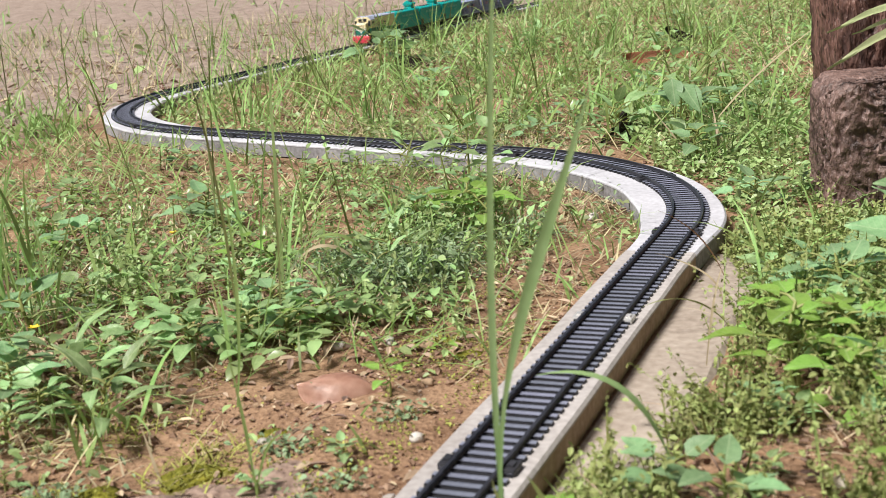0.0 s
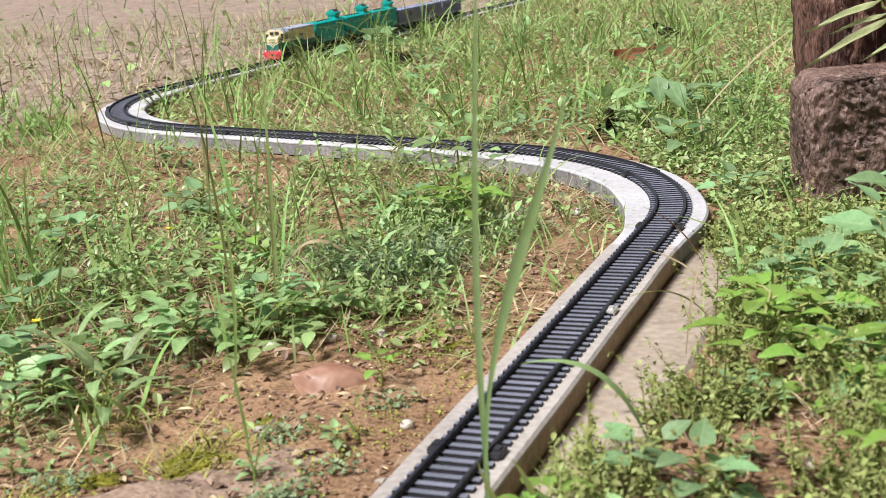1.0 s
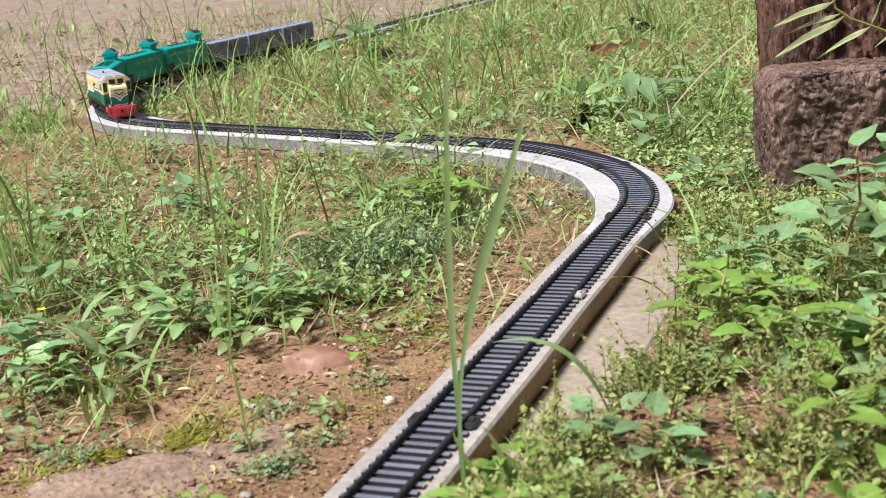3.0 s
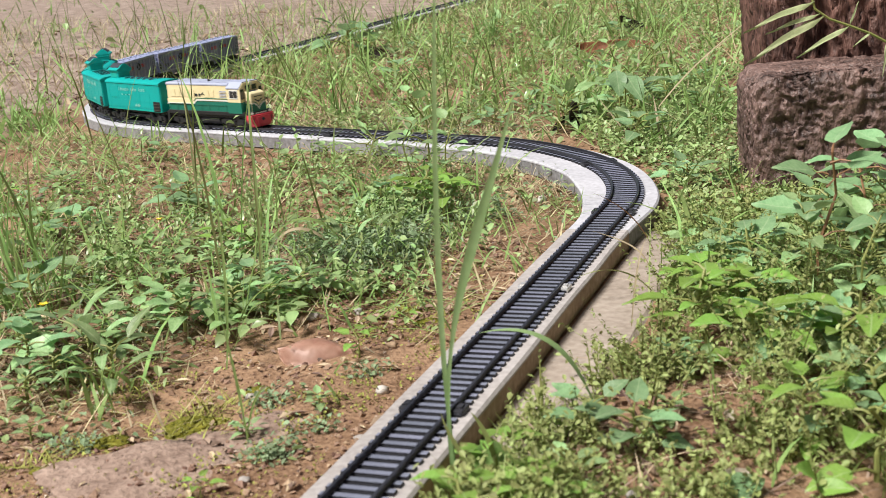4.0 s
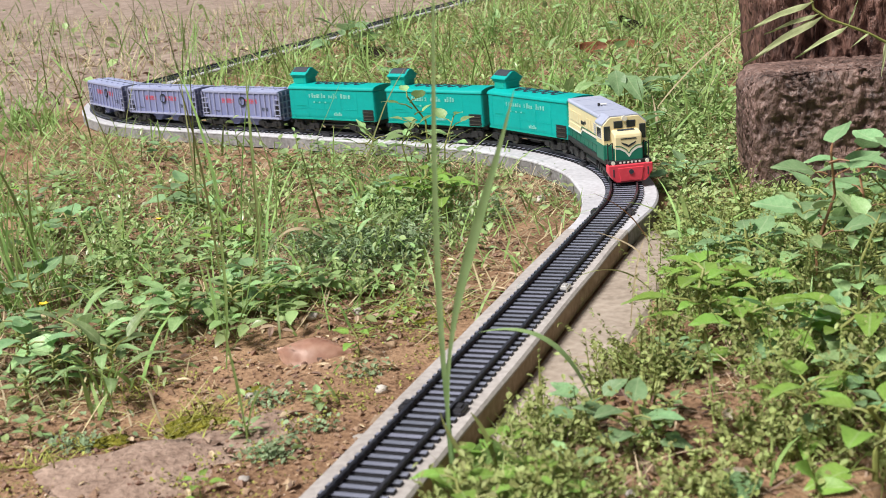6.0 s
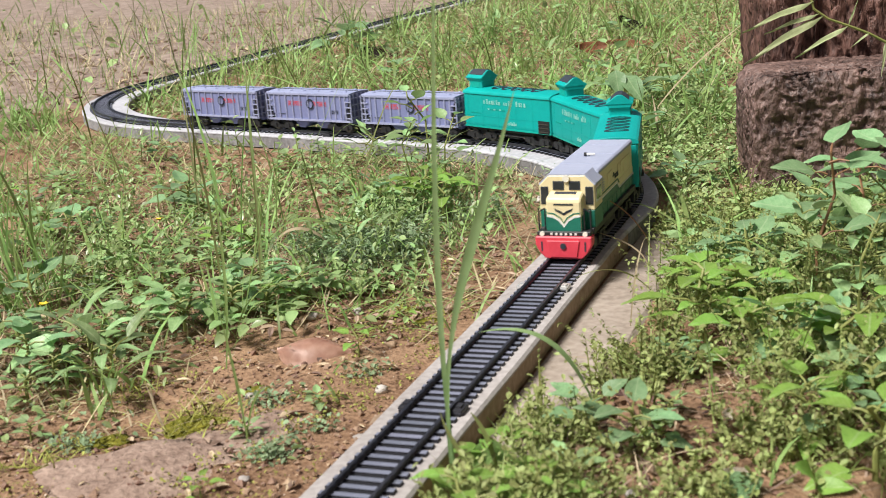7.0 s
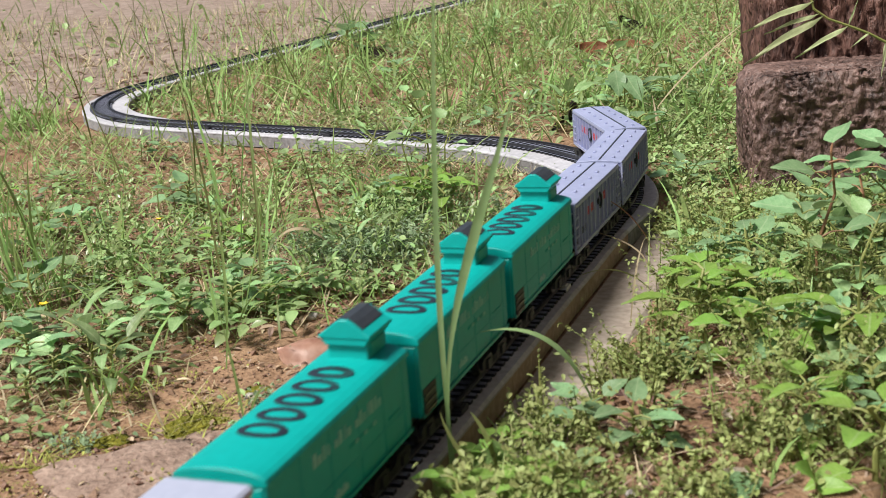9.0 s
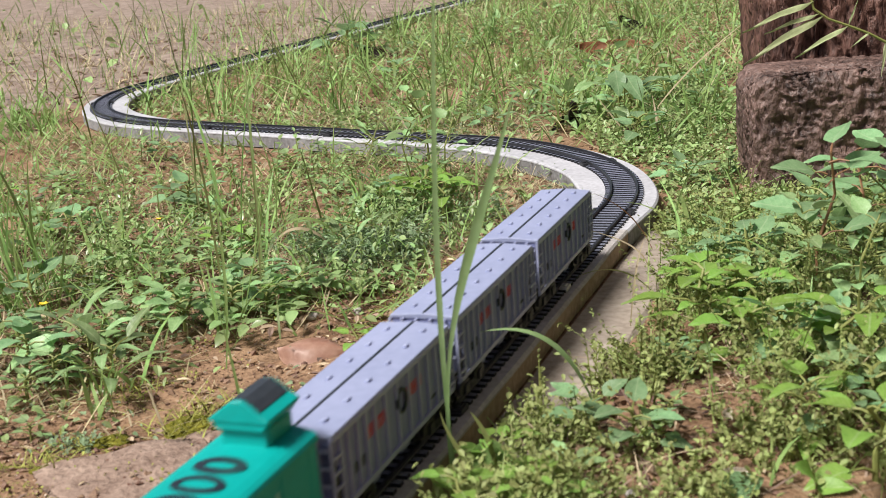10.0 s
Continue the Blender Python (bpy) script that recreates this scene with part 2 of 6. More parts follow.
def sweep(bm, outline, s0, s1, step=0.012, caps=True):
    """An outline of (side, z) in metres, or a function of s that gives one, carried along the line."""
    k = max(1, round((s1 - s0) / step))
    rows = []
    for i in range(k + 1):
        s = s0 + (s1 - s0) * i / k
        o = outline(s) if callable(outline) else outline
        rows.append([bm.verts.new(line_point(s, a, z)) for a, z in o])
    n = len(rows[0])
    for a, b in zip(rows, rows[1:]):
        for i in range(n):
            j = (i + 1) % n
            bm.faces.new((a[i], a[j], b[j], b[i]))
    if caps:
        bm.faces.new(rows[0][::-1])
        bm.faces.new(rows[-1])
    bmesh.ops.recalc_face_normals(bm, faces=bm.faces)
    return bm


# ---------------------------------------------------------------- ground
def lump(x, y):
    v = Vector((x, y, 0))
    return (0.0075 * noise.noise(v * 5.0) + 0.0045 * noise.noise(v * 14.0 + Vector((3, 1, 0)))
            + 0.0022 * noise.noise(v * 42.0) + 0.0011 * noise.noise(v * 110.0))


def ground_z(x, y, d=None):
    if d is None:
        d = off_line([(x, y)])[0]
    t = min(1.0, max(0.0, (d - 0.034) / 0.05))
    z = -0.0150 + t * (lump(x, y) - 0.001) * 1.1
    if d < 0.034:
        z -= 0.0006
    return z


def spread_lines(lo, hi, step, far):
    core = list(np.arange(lo, hi + 1e-6, step))
    out, a, b, w = [], lo, hi, step
    while b < far:
        w *= 1.45
        a, b = a - w, b + w
        core = [a] + core + [b]
    return core


def build_ground():
    xs = spread_lines(-0.78, 0.62, 0.0065, 60)
    ys = spread_lines(0.28, 2.55, 0.0075, 60)
    xy = np.array([(x, y) for y in ys for x in xs])
    d = off_line(xy)
    near = (abs(xy[:, 0]) < 4) & (abs(xy[:, 1]) < 6)
    verts = [(x, y, ground_z(x, y, dd) if ok else -0.016) for (x, y), dd, ok in zip(xy, d, near)]
    nx = len(xs)
    faces = [(j * nx + i, j * nx + i + 1, (j + 1) * nx + i + 1, (j + 1) * nx + i) for j in range(len(ys) - 1) for i in range(nx - 1)]
    me = bpy.data.meshes.new("ground")
    me.from_pydata(verts, [], faces)
    me.polygons.foreach_set("use_smooth", [True] * len(faces))
    me.materials.append(SOIL)
    tagged(new("ground", me), "reddish garden soil with crumbs, paler and sandy further off", "ground", kind="structure")


build_ground()

# unseen dark screen added beside the line to hold back sky light
SKY_SCREEN = material("dark_screen", (0.055, 0.043, 0.033), (0.12, 0.098, 0.078), 0.9, 60, 3, 0.6, 0.003, spread=0.4)
screen_bm = bmesh.new()
add_box(screen_bm, 740, 920, -2600, 1950, -60, 2300)
bevel(screen_bm, 12)
tagged(part("sky_screen_east", screen_bm, SKY_SCREEN), "unseen dark screen added to block sky light", "wall", kind="structure")


# ---------------------------------------------------------------- track: boards, slab, sections
def margins(s):
    """How far the boards reach to each side of the middle: wider on the inside of the bends."""
    def bump(a, b, s):
        u = max(0.0, min(1.0, (s - a) / 0.14, (b - s) / 0.14))
        return u * u * (3 - 2 * u)
    base = 0.0186 + 0.0045 * max(0.0, min(1.0, (s - 0.386) / 0.06))
    left = max(base, 0.0214) + 0.010 * bump(0.40, 0.84, s)
    right = base + 0.010 * bump(1.13, 1.68, s)
    return left, right


def build_board(s0, s1, label, edge, drop=0.0):
    top, low = -0.00138 - drop, -0.0142
    ch = 0.0012
    board = tagged(new("track_board"), label, "board", group="boards under the track")
    board.location = line_point((s0 + s1) / 2, 0, low)
    inv = Matrix.Translation(-board.location)

    def wob(s, a):
        return a + 0.0009 * noise.noise(Vector((s * 18, a * 300, 0)))

    def plate(s):
        l, r = margins(s)
        return [(wob(s, l) - ch, top), (-wob(s, r) + ch, top), (-wob(s, r), top - ch), (-wob(s, r), top - 0.0022), (wob(s, l), top - 0.0022), (wob(s, l), top - ch)]

    def core(s):
        l, r = margins(s)
        return [(wob(s, l) - 0.0003, top - 0.0022), (-wob(s, r) + 0.0003, top - 0.0022), (-wob(s, r) + 0.0006, low), (wob(s, l) - 0.0006, low)]
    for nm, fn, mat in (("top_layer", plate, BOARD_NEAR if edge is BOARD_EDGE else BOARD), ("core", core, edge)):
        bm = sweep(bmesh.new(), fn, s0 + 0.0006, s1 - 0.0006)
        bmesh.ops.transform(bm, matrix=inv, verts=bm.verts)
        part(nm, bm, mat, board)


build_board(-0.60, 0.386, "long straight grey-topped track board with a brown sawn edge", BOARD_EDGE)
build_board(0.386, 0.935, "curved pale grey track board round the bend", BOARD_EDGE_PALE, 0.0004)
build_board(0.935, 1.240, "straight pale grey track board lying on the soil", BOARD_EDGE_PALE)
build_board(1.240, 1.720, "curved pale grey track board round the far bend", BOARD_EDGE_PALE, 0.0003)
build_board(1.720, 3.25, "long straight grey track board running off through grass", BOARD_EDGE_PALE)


def build_slab():
    def outline(s):
        w = 0.0015 * noise.noise(Vector((s * 25, 2, 0)))
        return [(-0.020, -0.0148), (-0.052 + w, -0.0150), (-0.055 + w, -0.0175), (-0.055 + w, -0.03), (-0.020, -0.03)]
    bm = sweep(bmesh.new(), outline, 0.06, 0.43, 0.01)
    for v in bm.verts:
        v.co.z += 0.0012
    part("cement_slab", bm, SLAB)
    tagged(bpy.data.objects["cement_slab"], "pale worn cement slab half under the track board", "slab")


build_slab()


def tie_mesh():
    bm = bmesh.new()
    add_box(bm, -1.75, 1.75, -13.4, 13.4, -1.35, 0.0)
    for v in bm.verts:
        if v.co.z > -0.0005:
            v.co.x *= 0.88
            v.co.y *= 0.985
    for y in (-8.9, 8.9):                       # rail chairs
        add_box(bm, -0.7, 0.7, y - 1.1, y + 1.1, 0.0, 0.4)
    bm.normal_update()
    for f in bm.faces:                           # upper faces paler: dust, and sky sheen painted in
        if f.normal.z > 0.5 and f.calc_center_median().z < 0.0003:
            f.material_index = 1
    me = bpy.data.meshes.new("tie")
    bm.to_mesh(me)
    bm.free()
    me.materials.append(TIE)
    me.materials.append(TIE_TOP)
    return me


TIE_MESH = tie_mesh()
RAIL_SECTION = [(-0.0007, 0.0003), (0.0007, 0.0003), (0.0003, 0.0008), (0.0003, 0.0016), (0.0006, 0.0019), (0.0006, 0.0025),
                (-0.0006, 0.0025), (-0.0006, 0.0019), (-0.0003, 0.0016), (-0.0003, 0.0008)]
SECTION = 0.1685
FIRST_JOINT = 0.0896 - 4 * SECTION


def build_section(s0, joiner):
    s1 = s0 + SECTION
    p, th = line_at(s0)
    th1 = line_at(s1)[1]
    bent = abs(th1 - th) > 0.05
    sec = tagged(new("track_section"), ("curved" if bent else "straight") + " length of black model railway track on board", "railway track",
                 group="track sections")
    sec.matrix_world = Matrix.Translation((p.x, p.y, 0)) @ Matrix.Rotation(th, 4, "Z")
    inv = sec.matrix_world.inverted()
    for side in (-0.00905, 0.00905):
        bm = sweep(bmesh.new(), [(a + side, z) for a, z in RAIL_SECTION], s0 + 0.0003, s1 - 0.0003, 0.014)
        bmesh.ops.transform(bm, matrix=inv, verts=bm.verts)
        part("rail", bm, RAIL, sec)
    # dark strip added for the shade in the open gaps between ties
    bm = sweep(bmesh.new(), [(-0.0098, -0.00134), (0.0098, -0.00134), (0.0098, -0.0008), (-0.0098, -0.0008)], s0 + 0.0004, s1 - 0.0004, 0.014)
    bmesh.ops.transform(bm, matrix=inv, verts=bm.verts)
    part("web", bm, TIE, sec)
    count = 26
    for i in range(count):
        s = s0 + SECTION * (i + 0.5) / count
        q, a = line_at(s)
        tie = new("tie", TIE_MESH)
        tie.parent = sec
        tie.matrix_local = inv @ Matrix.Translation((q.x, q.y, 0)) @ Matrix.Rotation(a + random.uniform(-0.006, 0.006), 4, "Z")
    for side in (-11.6, 11.6):
        bm = add_box(bmesh.new(), -4.6, 4.6, side - 2.4, side + 2.4, -1.3, 1.2)
        bevel(bm, 0.7, 2)
        add_box(bm, -2.0, 2.0, side - 1.2, side + 1.2, 1.2, 1.9)
        part("joiner", bm, joiner, sec, "nickel rail joiner" if joiner is JOINER_PALE else "")


for i in range(23):
    build_section(FIRST_JOINT + i * SECTION, JOINER_PALE if i == 5 else JOINER)


# ---------------------------------------------------------------- the train
def build_bogie(parent, x, wheels, gauge_y=8.2, frame_y=11.5, radius=5.4, top=13.0, name="bogie"):
    span = (len(wheels) - 1) / 2 * (wheels[1] - wheels[0]) + 7
    bm = add_box(bmesh.new(), -4, 4, -10, 10, 8.5, top)
    for s in (-1, 1):
        prof = [(-span, 9.5), (-span + 2, 11), (-5, 11), (-3, 8), (3, 8), (5, 11), (span - 2, 11), (span, 9.5), (span, 6.5), (span - 4, 6.5),
                (4, 5), (-4, 5), (-span + 4, 6.5), (-span, 6.5)]
        a = [bm.verts.new(Vector((u, s * frame_y, w)) * MM) for u, w in prof]
        b = [bm.verts.new(Vector((u, s * (frame_y + 1.8), w)) * MM) for u, w in prof]
        for i in range(len(prof)):
            j = (i + 1) % len(prof)
            bm.faces.new((a[i], a[j], b[j], b[i]))
        bm.faces.new(a)
        bm.faces.new(b[::-1])
        for w in wheels:                         # axle boxes and springs
            add_box(bm, w - 2, w + 2, s * (frame_y + 0.9) - 1.9, s * (frame_y + 0.9) + 1.9, 5.6, 9.6)
        for w in (-2.2, 0, 2.2):
            add_rod(bm, (w, s * (frame_y + 1.6), 5.4), (w, s * (frame_y + 1.6), 8.6), 0.8, 6)
    bmesh.ops.recalc_face_normals(bm, faces=bm.faces)
    bogie = part(name, bm, BLACK, parent)
    bogie.location = (x * MM, 0, 0)
    for w in wheels:
        bm = bmesh.new()
        for s in (-1, 1):
            add_rod(bm, (w, s * gauge_y, 2.7 + radius), (w, s * (gauge_y + 2.2), 2.7 + radius), radius, 18)
            add_rod(bm, (w, s * gauge_y, 2.7 + radius), (w, s * (gauge_y - 0.7), 2.7 + radius), radius + 0.9, 18)
        add_rod(bm, (w, -gauge_y, 2.7 + radius), (w, gauge_y, 2.7 + radius), 1.1, 8)
        part("wheelset", bm, STEEL, bogie)
    return bogie


def coupler(parent, x, sgn):
    bm = box(min(x, x + sgn * 6), max(x, x + sgn * 6), -1.4, 1.4, 9.0, 11.4, 0.3)
    add_box(bm, min(x + sgn * 3, x + sgn * 6), max(x + sgn * 3, x + sgn * 6), -3.0, 3.0, 8.8, 12.2)
    part("coupler", bm, BLACK, parent)


def build_loco():
    loco = tagged(new("locomotive"), "cream and green model diesel locomotive with grey roof and red front", "model train", group="model train")
    # frame and tank
    bm = box(-68, 66, -13.5, 13.5, 12.5, 17.0, 0.4)
    part("frame", bm, BLACK, loco)
    part("fuel_tank", prism_x([(-11, 12.5), (-12.5, 8), (-9, 4.6), (9, 4.6), (12.5, 8), (11, 12.5)], -17, 15, 0.6), BLACK, loco)
    # hood
    w = 14.0
    part("lower_body", box(-69, 59, -w, w, 17.0, 28.5, 0.35), GREEN, loco, "dark green lower hood")
    part("upper_body", box(-69, 36, -w + 0.05, w - 0.05, 28.5, 45.4, 0.3), CREAM, loco, "cream upper hood")
    part("rear_hood", box(-69.6, -22, -w - 0.25, w + 0.25, 25.5, 30.5, 0.2), CREAM, loco)
    roof = part("roof", prism_x([(-w - 0.4, 45.0), (-w - 0.4, 46.6), (-w + 0.9, 47.6), (w - 0.9, 47.6), (w + 0.4, 46.6), (w + 0.4, 45.0)], -70, 37, 0.3),
                ROOF, loco, "light grey roof")
    horn = part("horn", rod((-8, -2, 48.9), (-8, 3.2, 48.9), 0.75), WHITE, roof, "small white air horn")
    part("horn_bell", rod((-8, -3.6, 48.9), (-8, -2, 48.9), 1.15), BLACK, horn)
    part("horn_foot", rod((-8, -0.5, 47.4), (-8, -0.5, 48.9), 0.5), BLACK, horn)
    for x in (-52, -18, 16):
        part("roof_seam", box(x, x + 0.5, -w + 1.2, w - 1.2, 47.5, 47.75, 0), ROOF, roof)
    # stripe with its step
    for s in (-1, 1):
        y0, y1 = (w, w + 0.35) if s > 0 else (-w - 0.35, -w)
        y0, y1 = (y0 + 0.1 * s, y1 + 0.1 * s)
        part("stripe", prism_y([(-22, 26.2), (-17, 29.2), (37, 29.2), (37, 30.4), (-17.6, 30.4), (-23, 27.2)], y0, y1), WHITE, loco)
        part("stripe", box(-69.5, -22, y0 + 0.2 * s, y1 + 0.2 * s, 25.2, 26.3, 0), WHITE, loco)
        part("green_line", prism_y([(-22.6, 28.4), (-18.6, 31.4), (36, 31.4), (36, 32.0), (-18.9, 32.0), (-23.2, 29.0)], y0, y1), GREEN, loco)
        # doors and grilles on the hood
        for i in range(9):
            x = -62 + i * 8.4
            if i in (5, 6):
                continue
            part("hood_door", box(x, x + 7.2, y0, y0 + 0.3 * s if s > 0 else y1, 32.8, 40.4, 0) if s > 0 else box(x, x + 7.2, y1 - 0.3, y1, 32.8, 40.4, 0),
                 CREAM, loco)
        for k in range(5):
            z = 33.2 + k * 1.5
            part("grille_bar", box(22, 33, y0, y1, z, z + 0.5, 0), ROOF, loco)
        for k, x in enumerate((-20.5, -18.8, -17.1, -13.6, -11.9)):       # unreadable lettering
            part("lettering", box(x, x + 1.1, y0, y1, 33.6, 36.4, 0), PRINT_DARK, loco)
        part("emblem", prism_y([(-10, 35), (-7, 38), (-4, 35), (-7, 36)], y0, y1), PRINT_DARK, loco)
        # handrail along the deck
        for x in range(-66, 58, 14):
            part("handrail_post", rod((x, s * (w + 1.0), 17.2), (x, s * (w + 1.0), 25.6), 0.2, 6), GREEN, loco)
        part("handrail", rod((-66, s * (w + 1.0), 25.6), (56, s * (w + 1.0), 25.6), 0.2, 6), GREEN, loco)
        part("walkway", box(-68, 62, min(s * 13, s * (w + 1.4)), max(s * 13, s * (w + 1.9)), 15.0, 18.6, 0.3), BLACK, loco)
    # cab
    cw = 15.9
    cab = part("cab", prism_x([(-cw, 28.4), (cw, 28.4), (cw, 42.6), (10.5, 48.0), (-10.5, 48.0), (-cw, 42.6)], 36.5, 58, 0.4), CREAM, loco, "cream driver's cab")
    part("cab_skirt", box(36.5, 58, -cw, cw, 17.2, 28.4, 0.3), GREEN, cab)
    part("cab_roof", prism_x([(-cw - 0.5, 42.2), (-cw - 0.5, 43.4), (-10.6, 48.9), (10.6, 48.9), (cw + 0.5, 43.4), (cw + 0.5, 42.2), (10.2, 47.5), (-10.2, 47.5)],
                             35.8, 57.2), ROOF, cab)
    for s in (-1, 1):
        y = s * cw
        part("window_frame", box(40.0, 54.2, min(y, y + s * 0.35), max(y, y + s * 0.35), 32.2, 41.2, 0), WHITE, cab)
        part("window_pane", box(41.0, 47.0, min(y + s * 0.2, y + s * 0.5), max(y + s * 0.2, y + s * 0.5), 33.2, 40.2, 0), GLASS, cab)
        part("window_pane", box(47.6, 53.4, min(y + s * 0.2, y + s * 0.5), max(y + s * 0.2, y + s * 0.5), 33.2, 40.2, 0), GLASS, cab)
        part("windscreen_frame", box(57.9, 58.4, min(s * 1.5, s * 7.9), max(s * 1.5, s * 7.9), 40.0, 45.0, 0), TANK_PATCH, cab)
        part("windscreen", box(58.2, 58.6, min(s * 2.2, s * 7.2), max(s * 2.2, s * 7.2), 40.7, 44.3, 0), GLASS, cab)
        part("door_window_frame", box(57.9, 58.4, min(s * 10.8, s * 15.2), max(s * 10.8, s * 15.2), 31.6, 41.8, 0), TANK_PATCH, cab)
        part("door_window", box(58.2, 58.7, min(s * 11.4, s * 14.6), max(s * 11.4, s * 14.6), 32.4, 41.2, 0), GLASS, cab)
        part("green_panel", box(57.9, 58.5, min(s * 10.4, s * 15.6), max(s * 10.4, s * 15.6), 17.4, 28.0, 0), GREEN, cab)
        for yy in (11.3, 14.9):
            part("front_rail", rod((66.5, s * yy, 17.2), (66.5, s * yy, 31.0), 0.45, 6), BLACK, loco)
        part("front_rail", rod((66.5, s * 11.3, 31.0), (66.5, s * 14.9, 28.8), 0.4, 6), BLACK, loco)
    part("cab_lamp", rod((57.6, 0, 46.6), (59.4, 0, 46.6), 2.0, 14), LAMP_LENS, cab, "round cream lamp over the windscreens")
    # short nose with its green and white chevron
    nose = part("nose", prism_y([(58, 17.2), (68.4, 17.2), (68.4, 35.6), (66.8, 37.6), (58, 39.4)], -10.0, 10.0, 0.9), CREAM, loco, "cream nose")
    fx = 68.4
    for s in (-1, 1):
        def face(pts, t, mat, name):
            bm = prism_x([(s * a, b) for a, b in pts], fx, fx + t)
            part(name, bm, mat, nose)
        face([(0.0, 18.2), (9.7, 18.2), (9.7, 26.6), (6.4, 26.2), (2.8, 24.0), (0.0, 20.4)], 0.25, GREEN, "chevron")
        face([(0.0, 20.3), (2.8, 23.9), (6.4, 26.1), (9.7, 26.5), (9.7, 27.7), (6.0, 27.2), (2.2, 24.9), (0.0, 22.0)], 0.35, WHITE, "chevron_line")
        face([(0.0, 22.6), (2.0, 25.5), (5.8, 28.0), (9.7, 28.5), (9.7, 29.0), (5.5, 28.6), (1.7, 26.1), (0.0, 23.4)], 0.30, GREEN, "chevron_edge")
        face([(0.0, 28.6), (1.2, 29.6), (5.4, 31.4), (4.6, 30.0), (1.6, 28.4), (0.0, 27.4)], 0.3, PRINT_DARK, "emblem_wing")
        part("nose_side", box(58.2, 67.6, min(s * 9.9, s * 10.25), max(s * 9.9, s * 10.25), 17.6, 26.6, 0), GREEN, nose)
    part("grille_bar", box(fx - 0.2, fx + 0.3, -5.6, 5.6, 33.2, 34.0, 0), PRINT_DARK, nose)
    part("top_slot", prism_y([(59.4, 38.9), (62.8, 38.3), (62.8, 38.6), (59.4, 39.25)], -6.2, 6.2), TANK_PATCH, nose)
    # lamp strip and pilot
    part("buffer_strip", box(63, 70.6, -15.4, 15.4, 15.6, 18.4, 0.4), BLACK, loco)
    for y in (-12.4, 12.4):
        part("headlight", rod((70.3, y, 17.1), (71.4, y, 17.1), 1.45, 14), LAMP_LENS, loco, "round cream headlight")
    for k in range(6):
        y = -7.0 + k * 2.8
        part("number_mark", box(70.5, 70.9, y - 0.7, y + 0.7, 16.4, 17.7, 0), WHITE, loco)
    pil = part("pilot", prism_x([(-16.2, 15.8), (16.2, 15.8), (16.2, 10.6), (13.4, 6.0), (10.6, 3.0), (-10.6, 3.0), (-13.4, 6.0), (-16.2, 10.6)], 64, 72.4, 0.6), RED, loco,
               "red front plate and plough")
    part("pilot_plate", prism_x([(-9.5, 13.6), (9.5, 13.6), (7.6, 4.0), (-7.6, 4.0)], 72.2, 73.2, 0.3), RED, pil)
    part("coupler_pocket", rod((73.0, 0, 10.6), (74.0, 0, 10.6), 1.7, 12), TANK_PATCH, pil)
    for y in (-12.5, 12.5):
        part("step_slot", box(72.2, 72.7, y - 0.4, y + 0.4, 7.5, 13.0, 0), TANK_PATCH, pil)
    part("rear_plate", box(-72, -68, -15, 15, 6.0, 17.2, 0.5), BLACK, loco)
    coupler(loco, -70, -1)
    for ob in loco.children_recursive:                         # a short, stubby model
        ob.data.transform(Matrix.Diagonal((0.875, 1, 1, 1)))
    bogies = [build_bogie(loco, x, (-12, 0, 12), radius=5.6) for x in (36, -37)]
    return loco, bogies, (36 * MM, -37 * MM)


def arch(w, z0, z1, n=9):
    return [(w * math.cos(math.pi * i / (n - 1)), z0 + (z1 - z0) * math.sin(math.pi * i / (n - 1)) ** 0.8) for i in range(n)]


